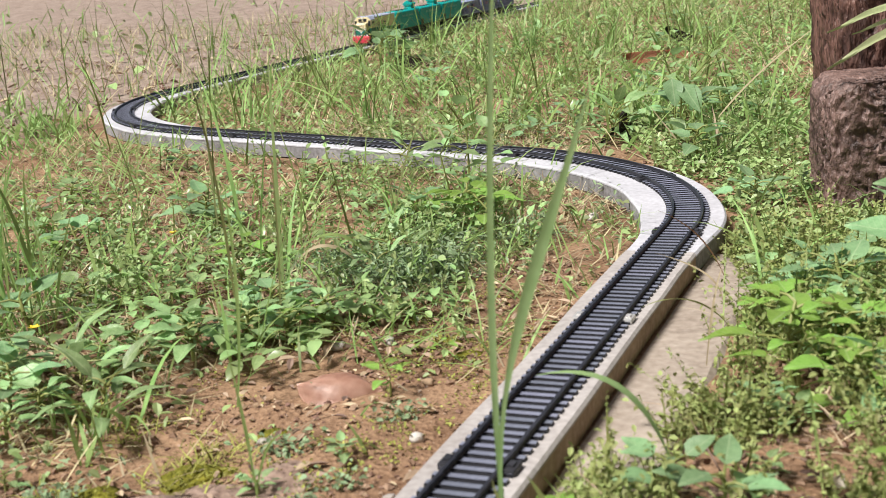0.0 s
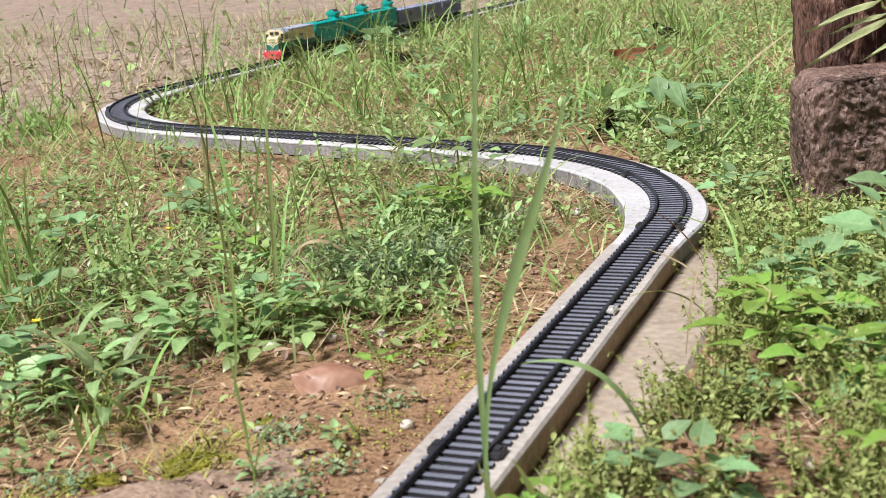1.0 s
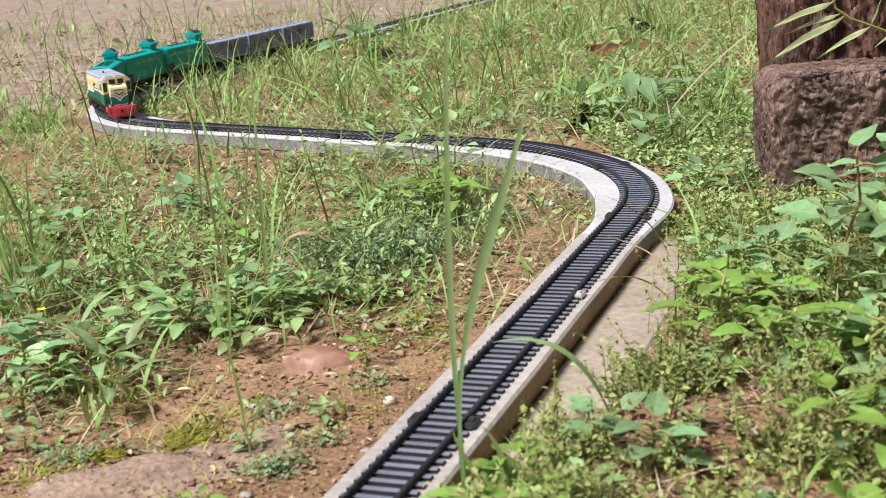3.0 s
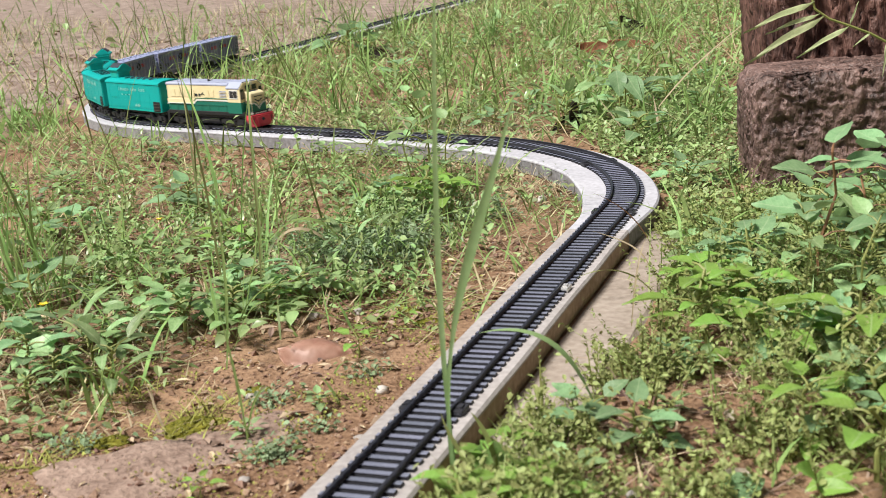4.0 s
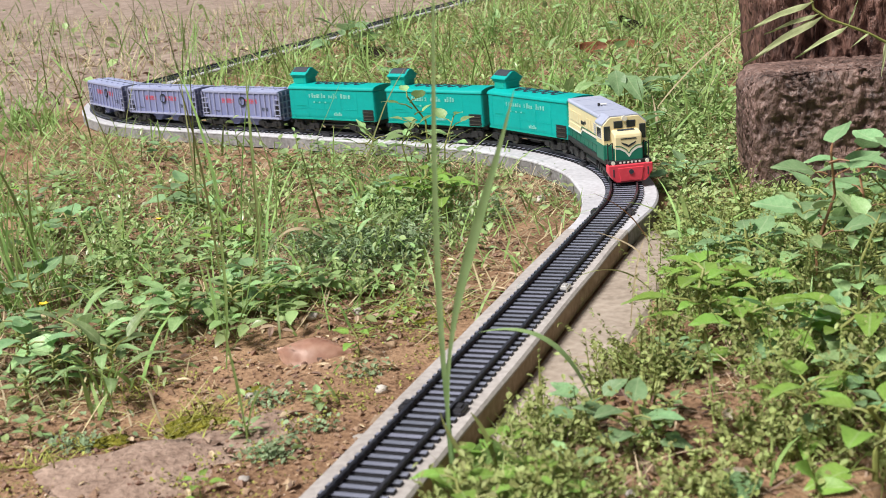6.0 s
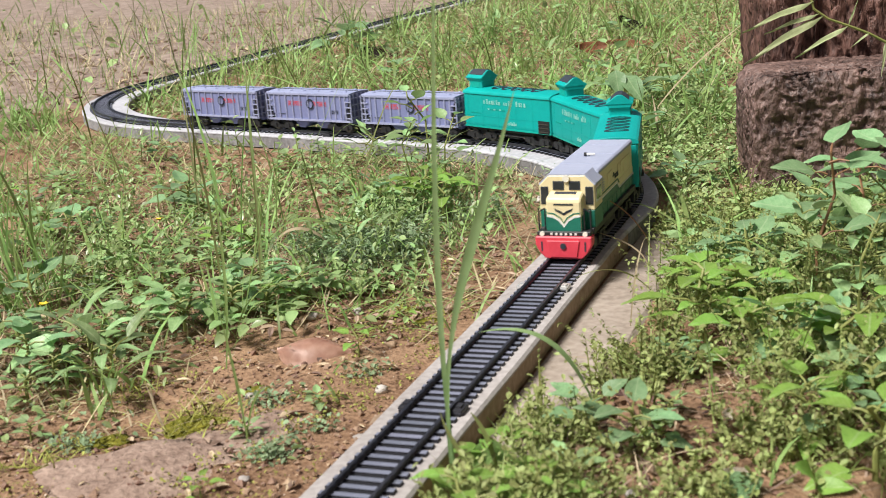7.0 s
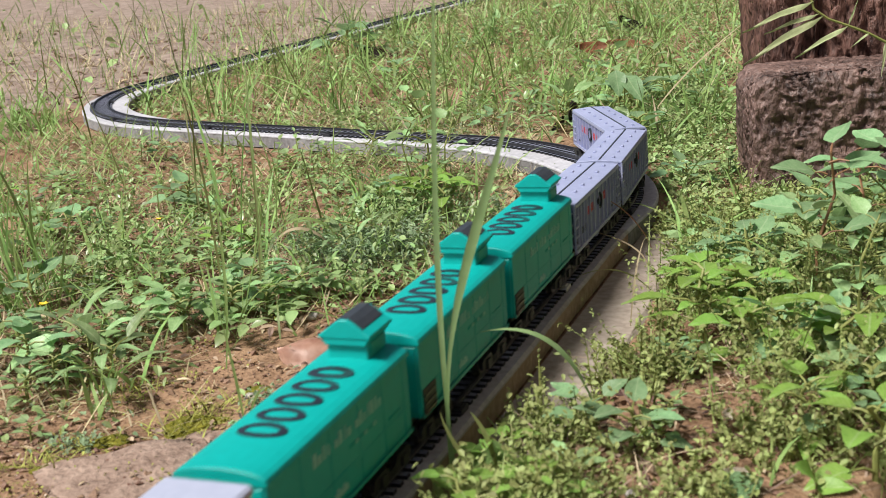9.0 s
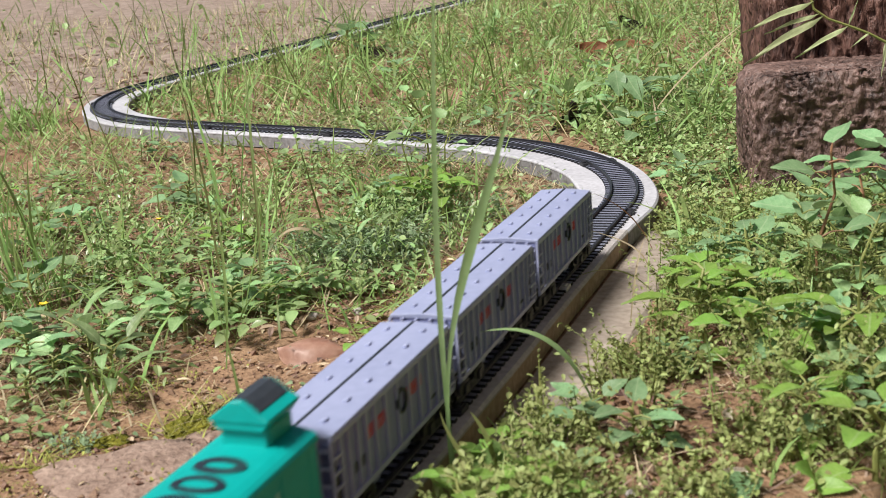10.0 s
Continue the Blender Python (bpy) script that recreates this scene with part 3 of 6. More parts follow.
def build_green_wagon():
    wag = tagged(new("covered_wagon"), "teal green covered model wagon with a raised brakeman's cabin", "model train", group="model train")
    w, x0, x1 = 14.6, -53.2, 53.2
    part("underframe", box(-54, 54, -9, 9, 11.5, 15.5, 0.4), BLACK, wag)
    body = part("body", prism_x([(-w + 0.6, 15.0), (w - 0.6, 15.0), (w, 19), (w, 45.0), (-w, 45.0), (-w, 19)], x0, x1, 0.5), TEAL, wag, "teal plastic body")
    part("roof", prism_x(arch(w + 0.7, 44.6, 48.6, 13) + [(-w - 0.7, 43.8), (w + 0.7, 43.8)], x0 - 0.6, x1 + 0.6, 0.2), TEAL, wag, "low arched teal roof")
    part("end_wall", box(x1 - 0.2, x1 + 0.5, -w + 1.2, w - 1.2, 17, 43, 0.2), TEAL, wag)
    part("end_wall", box(x0 - 0.5, x0 + 0.2, -w + 1.2, w - 1.2, 17, 43, 0.2), TEAL, wag)
    # heavy dark roof marks, too worn to read
    for i in range(5):
        cx = -22 + i * 12.2
        bm = ring(cx, 0, 48.65, 5.4, 8.4, 2.7 if i else 3.4, 0.25)
        for v in bm.verts:
            v.co = Vector((v.co.x, v.co.z, v.co.y))
        bmesh.ops.recalc_face_normals(bm, faces=bm.faces)
        for v in bm.verts:                                     # lie on the arch
            v.co.z -= 4.0 * (1 - max(0.0, 1 - (v.co.y / MM / (w + 0.7)) ** 2) ** 0.4) * MM
        part("roof_mark", bm, PRINT_GLOSS, wag, "heavy dark printed mark")
    for s in (-1, 1):
        y0, y1 = (w, w + 0.3) if s > 0 else (-w - 0.3, -w)
        # black panel paints a shaded opening with steps, front end of each side
        hole = part("step_recess", box(39, 52, y0 - 0.05, y1 + 0.05, 15.4, 26.0, 0), BLACK, wag, "black panel painted as a shaded step opening")
        for k in range(3):
            part("step", box(40, 51, min(y0, y1) - (0.5 if s < 0 else -0.4), max(y0, y1) + (0.5 if s > 0 else -0.4), 16.6 + 3.2 * k, 17.4 + 3.2 * k, 0), STEEL, hole)
        for k in range(17):                                    # lettering too small to read
            x = -27 + k * 3.1 + random.uniform(-0.4, 0.4)
            if k in (7, 12):
                continue
            h = random.choice((3.4, 4.4, 2.6))
            part("lettering", box(x, x + random.uniform(0.7, 1.9), y0, y1, 36.0, 36.0 + h, 0), PRINT_PALE, wag)
        for k in range(9):
            x = -22 + k * 2.4
            part("lettering", box(x, x + 1.4, y0, y1, 31.2, 32.4, 0), PRINT_PALE if k % 3 == 0 else TEAL_DARK, wag)
        for k in range(6):
            x = -44 + k * 1.9
            part("lettering", box(x, x + 1.2, y0, y1, 27.6, 28.5, 0), TEAL_DARK, wag)
        for k in range(5):
            x = 3 + k * 2.1
            part("lettering", box(x, x + 1.2, y0, y1, 19.5, 21.5 + (k % 2), 0), PRINT_PALE, wag)
        for x in (-48, -30, -10, 12, 32):                      # faint wall ribs
            part("rib", box(x, x + 0.8, y0 + (0.14 if s < 0 else -0.02), y1 - (0.14 if s > 0 else -0.02), 17, 43.4, 0), TEAL, wag)
        part("rib", box(x0, 38, y0 + (0.14 if s < 0 else 0), y1 - (0.14 if s > 0 else 0), 25.2, 25.9, 0), TEAL, wag)
        part("sill", box(x0, x1, min(y0, y1), max(y0, y1), 15.0, 16.6, 0.1), TEAL_DARK, wag)
    # cabin over the rear end
    cabin = part("brake_cabin", box(x0 + 0.4, x0 + 17.0, -7.6, 7.6, 46.5, 56.2, 0.5), TEAL, wag, "raised teal cabin")
    part("cabin_flare", prism_x([(-7.5, 53.6), (7.5, 53.6), (9.4, 56.4), (-9.4, 56.4)], x0 - 1.2, x0 + 18.6, 0.3), TEAL, cabin)
    gable = [(9.7, 56.2), (9.7, 57.3), (7.2, 58.7), (4.2, 61.2), (1.6, 62.9), (-1.6, 62.9), (-4.2, 61.2), (-7.2, 58.7), (-9.7, 57.3), (-9.7, 56.2)]
    part("cabin_roof", prism_x(gable, x0 - 1.6, x0 + 19.0, 0.25), TEAL, cabin)
    top = [(a, b + 0.3) for a, b in ((6.6, 59.2), (4.2, 61.2), (1.6, 62.9), (-1.6, 62.9), (-4.2, 61.2), (-6.6, 59.2))]
    part("roof_patch", prism_x(top + [(a, b - 0.7) for a, b in top[::-1]], x0 - 0.4, x0 + 17.4), TANK_PATCH, cabin, "dark roof patch")
    for s in (-1, 1):
        part("cabin_panel", box(x0 + 3, x0 + 14.5, min(s * 7.6, s * 7.9), max(s * 7.6, s * 7.9), 48.6, 53.4, 0), TEAL_DARK, cabin)
    part("brake_box", box(-6, 8, -8, 8, 6.5, 11.8, 0.6), BLACK, wag)
    part("brake_pipe", rod((-20, -9, 9.5), (20, -9, 9.5), 0.8, 6), STEEL, wag)
    for s in (-1, 1):
        coupler(wag, s * 54.5, s)
    bogies = [build_bogie(wag, x, (-9.5, 9.5), radius=5.0) for x in (36, -36)]
    return wag, bogies, (36 * MM, -36 * MM)


def build_hopper():
    wag = tagged(new("hopper_wagon"), "lavender grey ribbed model hopper wagon with red lettering", "model train", group="model train")
    w, x0, x1 = 13.6, -54.0, 54.0
    part("underframe", box(-54, 54, -7, 7, 10.5, 13.5, 0.3), GREY, wag)
    body = part("body", prism_y([(-44, 13), (44, 13), (46, 19), (53.5, 37), (53.5, 39.6), (-53.5, 39.6), (-53.5, 37), (-46, 19)], -w, w, 0.4), GREY, wag)
    part("roof", prism_x([(-w - 0.9, 39.2), (w + 0.9, 39.2), (w + 0.7, 40.6), (0.9, 41.5), (-0.9, 41.5), (-w - 0.7, 40.6)], x0, x1, 0.25), GREY_ROOF, wag,
         "pale grey roof with hatches")
    part("roof_seam", box(x0 + 1, x1 - 1, -0.55, 0.55, 41.3, 41.85, 0.1), TANK_PATCH, wag)
    for i in range(6):
        for s in (-1, 1):
            x = -44 + i * 17.6
            part("roof_latch", box(x - 1.4, x + 1.4, s * 7.5 - 0.9, s * 7.5 + 0.9, 40.9, 42.1, 0.25), GREY_ROOF, wag)
    for s in (-1, 1):
        y0, y1 = (w, w + 1.0) if s > 0 else (-w - 1.0, -w)
        for x in (-50.5, -44, -37.5, -29, -20, -10, 0.5, 11, 20.5, 28, 35, 42, 48):
            part("rib", box(x - 0.55, x + 0.55, y0, y1, 14.2, 39.4, 0), GREY_EDGE, wag)
        part("top_rail", box(x0 + 1, x1 - 1, y0, y1 + 0.05, 38.0, 39.5, 0), GREY_EDGE, wag)
        part("side_sill", box(x0 + 1, x1 - 1, y0, y1 + 0.1, 13.0, 14.9, 0), GREY_EDGE, wag)
        ya, yb = (w, w + 0.25) if s > 0 else (-w - 0.25, -w)
        # black plates paint the shade in the open ends beside the ladders
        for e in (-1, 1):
            part("end_shade_plate", prism_y([(e * 54.6, 15.2), (e * 46.5, 15.2), (e * 53.2, 37.4), (e * 54.6, 37.4)], ya - 0.4 * s, yb - 0.4 * s), BLACK, wag)
            for k in range(4):
                z = 16.4 + k * 5.2
                part("ladder_rung", box(min(e * 47, e * 55.2), max(e * 47, e * 55.2), y0 + 0.1, y1 + 0.1, z, z + 0.9, 0), GREY_EDGE, wag)
            part("ladder_post", box(min(e * 54.4, e * 55.3), max(e * 54.4, e * 55.3), y0, y1 + 0.1, 13, 39.4, 0), GREY_EDGE, wag)
        # red marks and a ringed emblem
        yy = y0 if s > 0 else y1
        ring_y = w + 0.1 if s > 0 else -w - 1.25
        part("emblem", ring(-s * 3.0 * 1.0, 29.8, ring_y, 4.4, 4.8, 0.9, 1.15), PRINT_DARK, wag)
        for k in range(8):                                     # red lettering too small to read
            x = (-25.5 + k * 4.6) if k < 4 else (7 + (k - 4) * 4.4)
            bm = bmesh.new()
            for q in range(2):
                u = -s * (x + q * 2.3)
                add_box(bm, u - 0.5, u + 0.5, min(ya, yb), max(ya, yb) + 0.02, 27.4 + (k % 2) * 0.3, 32.2)
            u = -s * (x + 1.15)
            add_box(bm, u - 1.2, u + 1.2, min(ya, yb) - 0.03, max(ya, yb) - 0.03, 29.4 + (k % 3) * 0.7, 30.3 + (k % 3) * 0.7)
            part("red_lettering", bm, PRINT_RED, wag)
        for k in range(6):
            x = -40 + k * 2.0
            part("lettering", box(x, x + 1.2, ya, yb, 18.4, 19.6, 0), PRINT_DARK, wag)
        for k in range(4):
            part("lettering", box(30 + k * 2.2, 31.3 + k * 2.2, ya, yb, 20.6, 24.2, 0), PRINT_DARK, wag)
    # hopper chutes under the floor
    for x in (-14, 14):
        part("chute", prism_y([(x - 11, 13.2), (x + 11, 13.2), (x + 3.5, 5.6), (x - 3.5, 5.6)], -9.5, 9.5, 0.4), GREY, wag)
    for s in (-1, 1):
        for yy in (-9, -3, 3, 9):
            part("end_post", box(min(s * 53.6, s * 54.8), max(s * 53.6, s * 54.8), yy - 0.6, yy + 0.6, 13, 39.3, 0), GREY_EDGE, wag)
        for z in (17, 23, 29, 35):
            part("end_rung", box(min(s * 54, s * 55), max(s * 54, s * 55), -w + 0.6, w - 0.6, z, z + 1.0, 0), GREY_EDGE, wag)
        coupler(wag, s * 53.5, s)
    bogies = [build_bogie(wag, x, (-8.5, 8.5), radius=4.9) for x in (38, -38)]
    return wag, bogies, (38 * MM, -38 * MM)


TRAIN = [(0.0645, *build_loco())]
for i in range(3):
    TRAIN.append((0.1265 + 0.1175 * (i + 0.5), *build_green_wagon()))
for i in range(3):
    TRAIN.append((0.1265 + 0.1175 * (i + 3.5), *build_hopper()))


# ---------------------------------------------------------------- the old wooden post with its stub
def rough_block(name, x, y, z0, w, d, h, round_top, mat, label, seed, amp=0.006, cracks=(), lumps=1.0):
    """A weathered block of wood: a rounded box cut into many faces and worn by noise."""
    bm = bmesh.new()
    bmesh.ops.create_cube(bm, size=1.0)
    bmesh.ops.subdivide_edges(bm, edges=bm.edges, cuts=96, use_grid_fill=True)
    for v in bm.verts:
        p = v.co.copy() * 2
        r = 0.09                                              # round the upright corners
        ex, ey = max(0, abs(p.x) - (1 - r)), max(0, abs(p.y) - (1 - r))
        k = math.hypot(ex, ey)
        if k > r:
            p.x = math.copysign(1 - r + ex * r / k, p.x)
            p.y = math.copysign(1 - r + ey * r / k, p.y)
        if round_top and p.z > 1 - round_top:
            f = (p.z - (1 - round_top)) / round_top
            sh = 1 - 0.10 * f ** 3
            p.x, p.y = p.x * sh, p.y * sh
        q = Vector((p.x * w / 2, p.y * d / 2, (p.z + 1) * h / 2))
        n = Vector((p.x, p.y, 0.4 * p.z)).normalized()
        g = q + Vector((noise.noise(q * 60 + Vector((seed, 0, 0))), noise.noise(q * 60 + Vector((0, seed, 0))), 0)) * 0.003
        coarse = noise.fractal(Vector((q.x * 16, q.y * 16, q.z * 9 + seed)), 1.0, 2.0, 3)
        split = max(0.0, 1 - abs(noise.fractal(Vector((g.x * 70, g.y * 70, g.z * 11 + seed)), 1.0, 2.0, 2)) / 0.10)     # long splits down the grain
        fine = max(0.0, 1 - abs(noise.noise(Vector((g.x * 260, g.y * 260, g.z * 45 + seed)))) / 0.25)
        rot = noise.fractal(Vector((g.x * 62, g.y * 62, g.z * 50 + 3 * seed)), 0.8, 2.2, 4)                                  # rotted hollows with ragged rims
        rot = max(0.0, min(1.0, (rot - 0.22) / 0.16))
        grit = noise.fractal(Vector((q.x * 420, q.y * 420, q.z * 200 + seed)), 0.9, 2.0, 3)
        front = 1.0 if p.y < -0.8 and p.x > -0.86 else 0.15
        q += n * amp * (lumps * 0.6 * coarse - 0.8 * split - 0.3 * fine - 0.9 * rot * front + 0.3 * grit)
        for cx, wide, zlo in cracks:
            cx = cx + 0.007 * noise.noise(Vector((seed, cx * 50, q.z * 22))) + 0.002 * noise.noise(Vector((seed, cx * 50, q.z * 110)))
            if abs(q.x - cx) < wide and q.y < 0 and q.z > zlo:
                q.y += 0.012 * (1 - abs(q.x - cx) / wide)
        v.co = q
    bmesh.ops.recalc_face_normals(bm, faces=bm.faces)
    ob = part(name, bm, mat, None, smooth=True)
    ob.location = (x, y, z0)
    return tagged(ob, label, "tree stump")


post = rough_block("wooden_post", 0.364, 1.010, -0.03, 0.195, 0.11, 0.42, 0, BARK, "thick dark brown weathered wooden post with a crack", 4, 0.0062,
                   cracks=((-0.052, 0.007, 0.10), (0.012, 0.004, 0.17)))
post.rotation_euler = (0, radians(-2.0), radians(-5))
stub = rough_block("wood_stub", 0.3285, 0.905, -0.028, 0.195, 0.085, 0.098, 0.35, BARK_END, "low crumbling grey-brown wood stub before the post", 9, 0.0050, lumps=0.5)
stub.rotation_euler = (0, radians(-1.0), radians(-6))


# ---------------------------------------------------------------- plant materials
GRASS = material("grass_leaf", (0.145, 0.280, 0.070), (0.400, 0.535, 0.190), 0.5, 120, 12, 0.0, island=0.42, through_light=0.35)
GRASS_DRY = material("dry_grass", (0.33, 0.265, 0.145), (0.60, 0.52, 0.34), 0.7, 120, 12, 0.0, island=0.35, through_light=0.2)
LEAFLET = material("creeper_leaf", (0.190, 0.305, 0.100), (0.470, 0.570, 0.255), 0.40, 150, 10, 0.0, island=0.4, through_light=0.3)
YELLOWY = material("yellow_green_leaf", (0.195, 0.250, 0.070), (0.460, 0.500, 0.200), 0.55, 150, 12, 0.0, island=0.4, through_light=0.3)
BLUISH = material("grey_green_leaf", (0.155, 0.250, 0.125), (0.350, 0.440, 0.250), 0.55, 150, 12, 0.0, island=0.35, through_light=0.25)
BROAD = material("broad_leaf", (0.175, 0.325, 0.110), (0.400, 0.560, 0.270), 0.30, 45, 6, 0.3, 0.0006, vary=0.35, through_light=0.3)
BROAD_PALE = material("pale_broad_leaf", (0.16, 0.32, 0.14), (0.33, 0.52, 0.27), 0.33, 45, 6, 0.3, 0.0006, vary=0.3, through_light=0.3)
BROAD_LIME = material("lime_leaf", (0.18, 0.345, 0.05), (0.31, 0.51, 0.11), 0.4, 45, 6, 0.2, 0.0005, vary=0.25, through_light=0.35)
TWIG_LEAF = material("yellowish_leaf", (0.36, 0.44, 0.20), (0.58, 0.63, 0.36), 0.4, 45, 6, 0.2, 0.0005, vary=0.2, through_light=0.35)
GRASS_FRESH = material("fresh_grass", (0.19, 0.335, 0.080), (0.425, 0.565, 0.210), 0.45, 120, 12, 0.0, island=0.35, through_light=0.4)
GRASS_STALK = material("dark_grass_stalk", (0.11, 0.14, 0.045), (0.26, 0.28, 0.10), 0.6, 120, 12, 0.0, island=0.35, through_light=0.15)
SPRIG = material("weed_leaf", (0.185, 0.330, 0.105), (0.460, 0.600, 0.280), 0.28, 130, 20, 0.0, island=0.38, through_light=0.3, spec=0.55)


def veined(m, rows=9.0, pale=0.30):
    """Pale midrib and side veins on a leaf that lies along x."""
    n, l = m.node_tree.nodes, m.node_tree.links
    bsdf = n["Principled BSDF"]
    old = bsdf.inputs["Base Color"].links[0].from_socket

    def calc(op, a, b):
        k = n.new("ShaderNodeMath")
        k.operation = op
        for i, v in enumerate((a, b)):
            if isinstance(v, float):
                k.inputs[i].default_value = v
            elif v is not None:
                l.new(v, k.inputs[i])
        return k.outputs[0]
    sep = n.new("ShaderNodeSeparateXYZ")
    l.new(n.new("ShaderNodeTexCoord").outputs["Object"], sep.inputs[0])
    side = calc("ABSOLUTE", sep.outputs["Y"], None)
    along = calc("SUBTRACT", sep.outputs["X"], calc("MULTIPLY", side, 0.8))
    rib = calc("LESS_THAN", side, 0.016)
    vein = calc("LESS_THAN", calc("FRACT", calc("MULTIPLY", along, rows), None), 0.14)
    fac = calc("MULTIPLY", calc("MAXIMUM", rib, calc("MULTIPLY", vein, 0.55)), pale)
    mix = n.new("ShaderNodeMix")
    mix.data_type = "RGBA"
    l.new(fac, mix.inputs["Factor"])
    l.new(old, mix.inputs["A"])
    mix.inputs["B"].default_value = (0.62, 0.72, 0.45, 1)
    l.new(mix.outputs["Result"], bsdf.inputs["Base Color"])


for leaf_paint in (BROAD, BROAD_PALE, BROAD_LIME):
    veined(leaf_paint)
STEM = material("weed_stem", (0.16, 0.20, 0.05), (0.30, 0.30, 0.10), 0.6, 200, 20, 0.1)
STEM_RED = material("reddish_stem", (0.22, 0.11, 0.06), (0.38, 0.21, 0.11), 0.6, 200, 20, 0.2)
RUSTY_LEAF = material("rusty_leaf", (0.28, 0.12, 0.05), (0.55, 0.30, 0.15), 0.6, 160, 40, 0.4, 0.0006, vary=0.2)
DRY_LEAF = material("dry_leaf", (0.52, 0.27, 0.17), (0.86, 0.60, 0.45), 0.4, 220, 60, 0.4, 0.0006, vary=0.2)
DEAD_LEAF = material("dead_leaf", (0.020, 0.015, 0.012), (0.07, 0.05, 0.04), 0.7, 160, 40, 0.4, 0.0006)
BLADE = material("fresh_blade", (0.27, 0.43, 0.17), (0.43, 0.60, 0.29), 0.45, 200, 20, 0.1, through_light=0.4)
MOSS_LEAF = material("moss_speck", (0.17, 0.18, 0.03), (0.38, 0.37, 0.09), 0.7, 300, 40, 0.0, island=0.4)
MOSS = material("moss", (0.065, 0.07, 0.010), (0.25, 0.235, 0.035), 0.9, 700, 60, 1.0, 0.001, spread=0.3, spec=0.1)
LITTER = material("litter", (0.22, 0.15, 0.10), (0.52, 0.40, 0.29), 0.85, 160, 20, 0.0, island=0.5)

DEAD_BITS = material("rotting_leaf", (0.045, 0.026, 0.018), (0.22, 0.135, 0.095), 0.8, 160, 20, 0.0, island=0.5)

rng = np.random.default_rng(11)


# ---------------------------------------------------------------- grass and creepers (nobody could count them)
def stuff(name, verts, faces, mat, label, category, smooth=True):
    me = bpy.data.meshes.new(name)
    me.from_pydata(verts, [], faces)
    if smooth:
        me.polygons.foreach_set("use_smooth", [True] * len(faces))
    me.materials.append(mat)
    return tagged(new(name, me), label, category, kind="stuff")


def ground_many(xy):
    d = off_line(xy)
    return np.array([ground_z(x, y, dd) for (x, y), dd in zip(xy, d)])


def blades(name, xy, length, width, lean, curl, mat, label, levels=5, azimuth=None):
    """Tapered blades that rise from the ground, lean over and bend."""
    n = len(xy)
    z0 = ground_many(xy) - 0.002
    az = rng.uniform(0, math.tau, n) if azimuth is None else azimuth
    dx, dy = np.cos(az), np.sin(az)
    tw = az + math.pi / 2 + rng.normal(0, 0.5, n)
    sx, sy = np.cos(tw), np.sin(tw)
    rows = []
    for k in range(levels):
        t = k / (levels - 1)
        out = length * (lean * t + curl * t * t)
        up = length * np.maximum(0.05, t * np.sqrt(np.maximum(0.05, 1 - (lean * 0.8) ** 2)) - 0.55 * curl * t ** 3)
        w = width * (1 - t) ** 0.55 * (0.55 + 0.9 * min(1, t * 3)) * 0.5
        c = np.stack([xy[:, 0] + dx * out, xy[:, 1] + dy * out, z0 + up], 1)
        s = np.stack([sx * w, sy * w, np.zeros(n)], 1)
        if k < levels - 1:
            rows += [c - s, c + s]
        else:
            rows.append(c)
    m = len(rows)
    verts = np.stack(rows, 1).reshape(-1, 3)
    base = np.arange(n) * m
    faces = []
    for k in range(levels - 2):
        a = 2 * k
        faces += np.stack([base + a, base + a + 1, base + a + 3, base + a + 2], 1).tolist()
    a = 2 * (levels - 2)
    faces += np.stack([base + a, base + a + 1, base + a + 2], 1).tolist()
    return stuff(name, verts.tolist(), faces, mat, label, "grass")


def leaflets(name, xy, size, high, mat, label, tilt=0.5, slim=0.6, z_from=0.0, z=None):
    """Small folded leaves that hover on hair-thin stalks close over the soil."""
    n = len(xy)
    if z is None:
        z = ground_many(xy) + z_from + rng.uniform(0, 1, n) ** 1.5 * high
    az = rng.uniform(0, math.tau, n)
    ax = np.stack([np.cos(az), np.sin(az), rng.normal(0.05, tilt, n)], 1)
    ax /= np.linalg.norm(ax, axis=1)[:, None]
    sd = np.stack([-np.sin(az), np.cos(az), rng.normal(0, tilt, n)], 1)
    sd /= np.linalg.norm(sd, axis=1)[:, None]
    c = np.stack([xy[:, 0], xy[:, 1], z], 1)
    s = size[:, None]
    lift = np.array([0, 0, 1.0])[None] * s * 0.12
    pts = [c - ax * s * 0.5, c - ax * s * 0.12 + sd * s * slim * 0.5 + lift, c + ax * s * 0.25 + sd * s * slim * 0.42 + lift, c + ax * s * 0.5,
           c + ax * s * 0.25 - sd * s * slim * 0.42 + lift, c - ax * s * 0.12 - sd * s * slim * 0.5 + lift]
    verts = np.stack(pts, 1).reshape(-1, 3)
    b = np.arange(n) * 6
    faces = np.stack([b, b + 1, b + 2, b + 3], 1).tolist() + np.stack([b, b + 3, b + 4, b + 5], 1).tolist()
    return stuff(name, verts.tolist(), faces, mat, label, "weeds", smooth=False)


def wave(x, y, scale, seed):
    return np.array([noise.noise(Vector((a * scale, b * scale, seed))) for a, b in zip(x, y)])


def scatter(n, x0, x1, y0, y1, keep=None, clear=0.030, clump=9.0, seed=1.0, bias=0.0):
    """Places in a stretch of the garden, thicker where a slow noise is high, clear of the track."""
    x, y = rng.uniform(x0, x1, n), rng.uniform(y0, y1, n)
    w = wave(x, y, clump, seed) * 1.3 + 0.5 + bias
    ok = rng.uniform(0, 1, n) < w
    if keep is not None:
        ok &= rng.uniform(0, 1, n) < keep(x, y)
    xy = np.stack([x[ok], y[ok]], 1)
    return xy[off_line(xy) > clear]


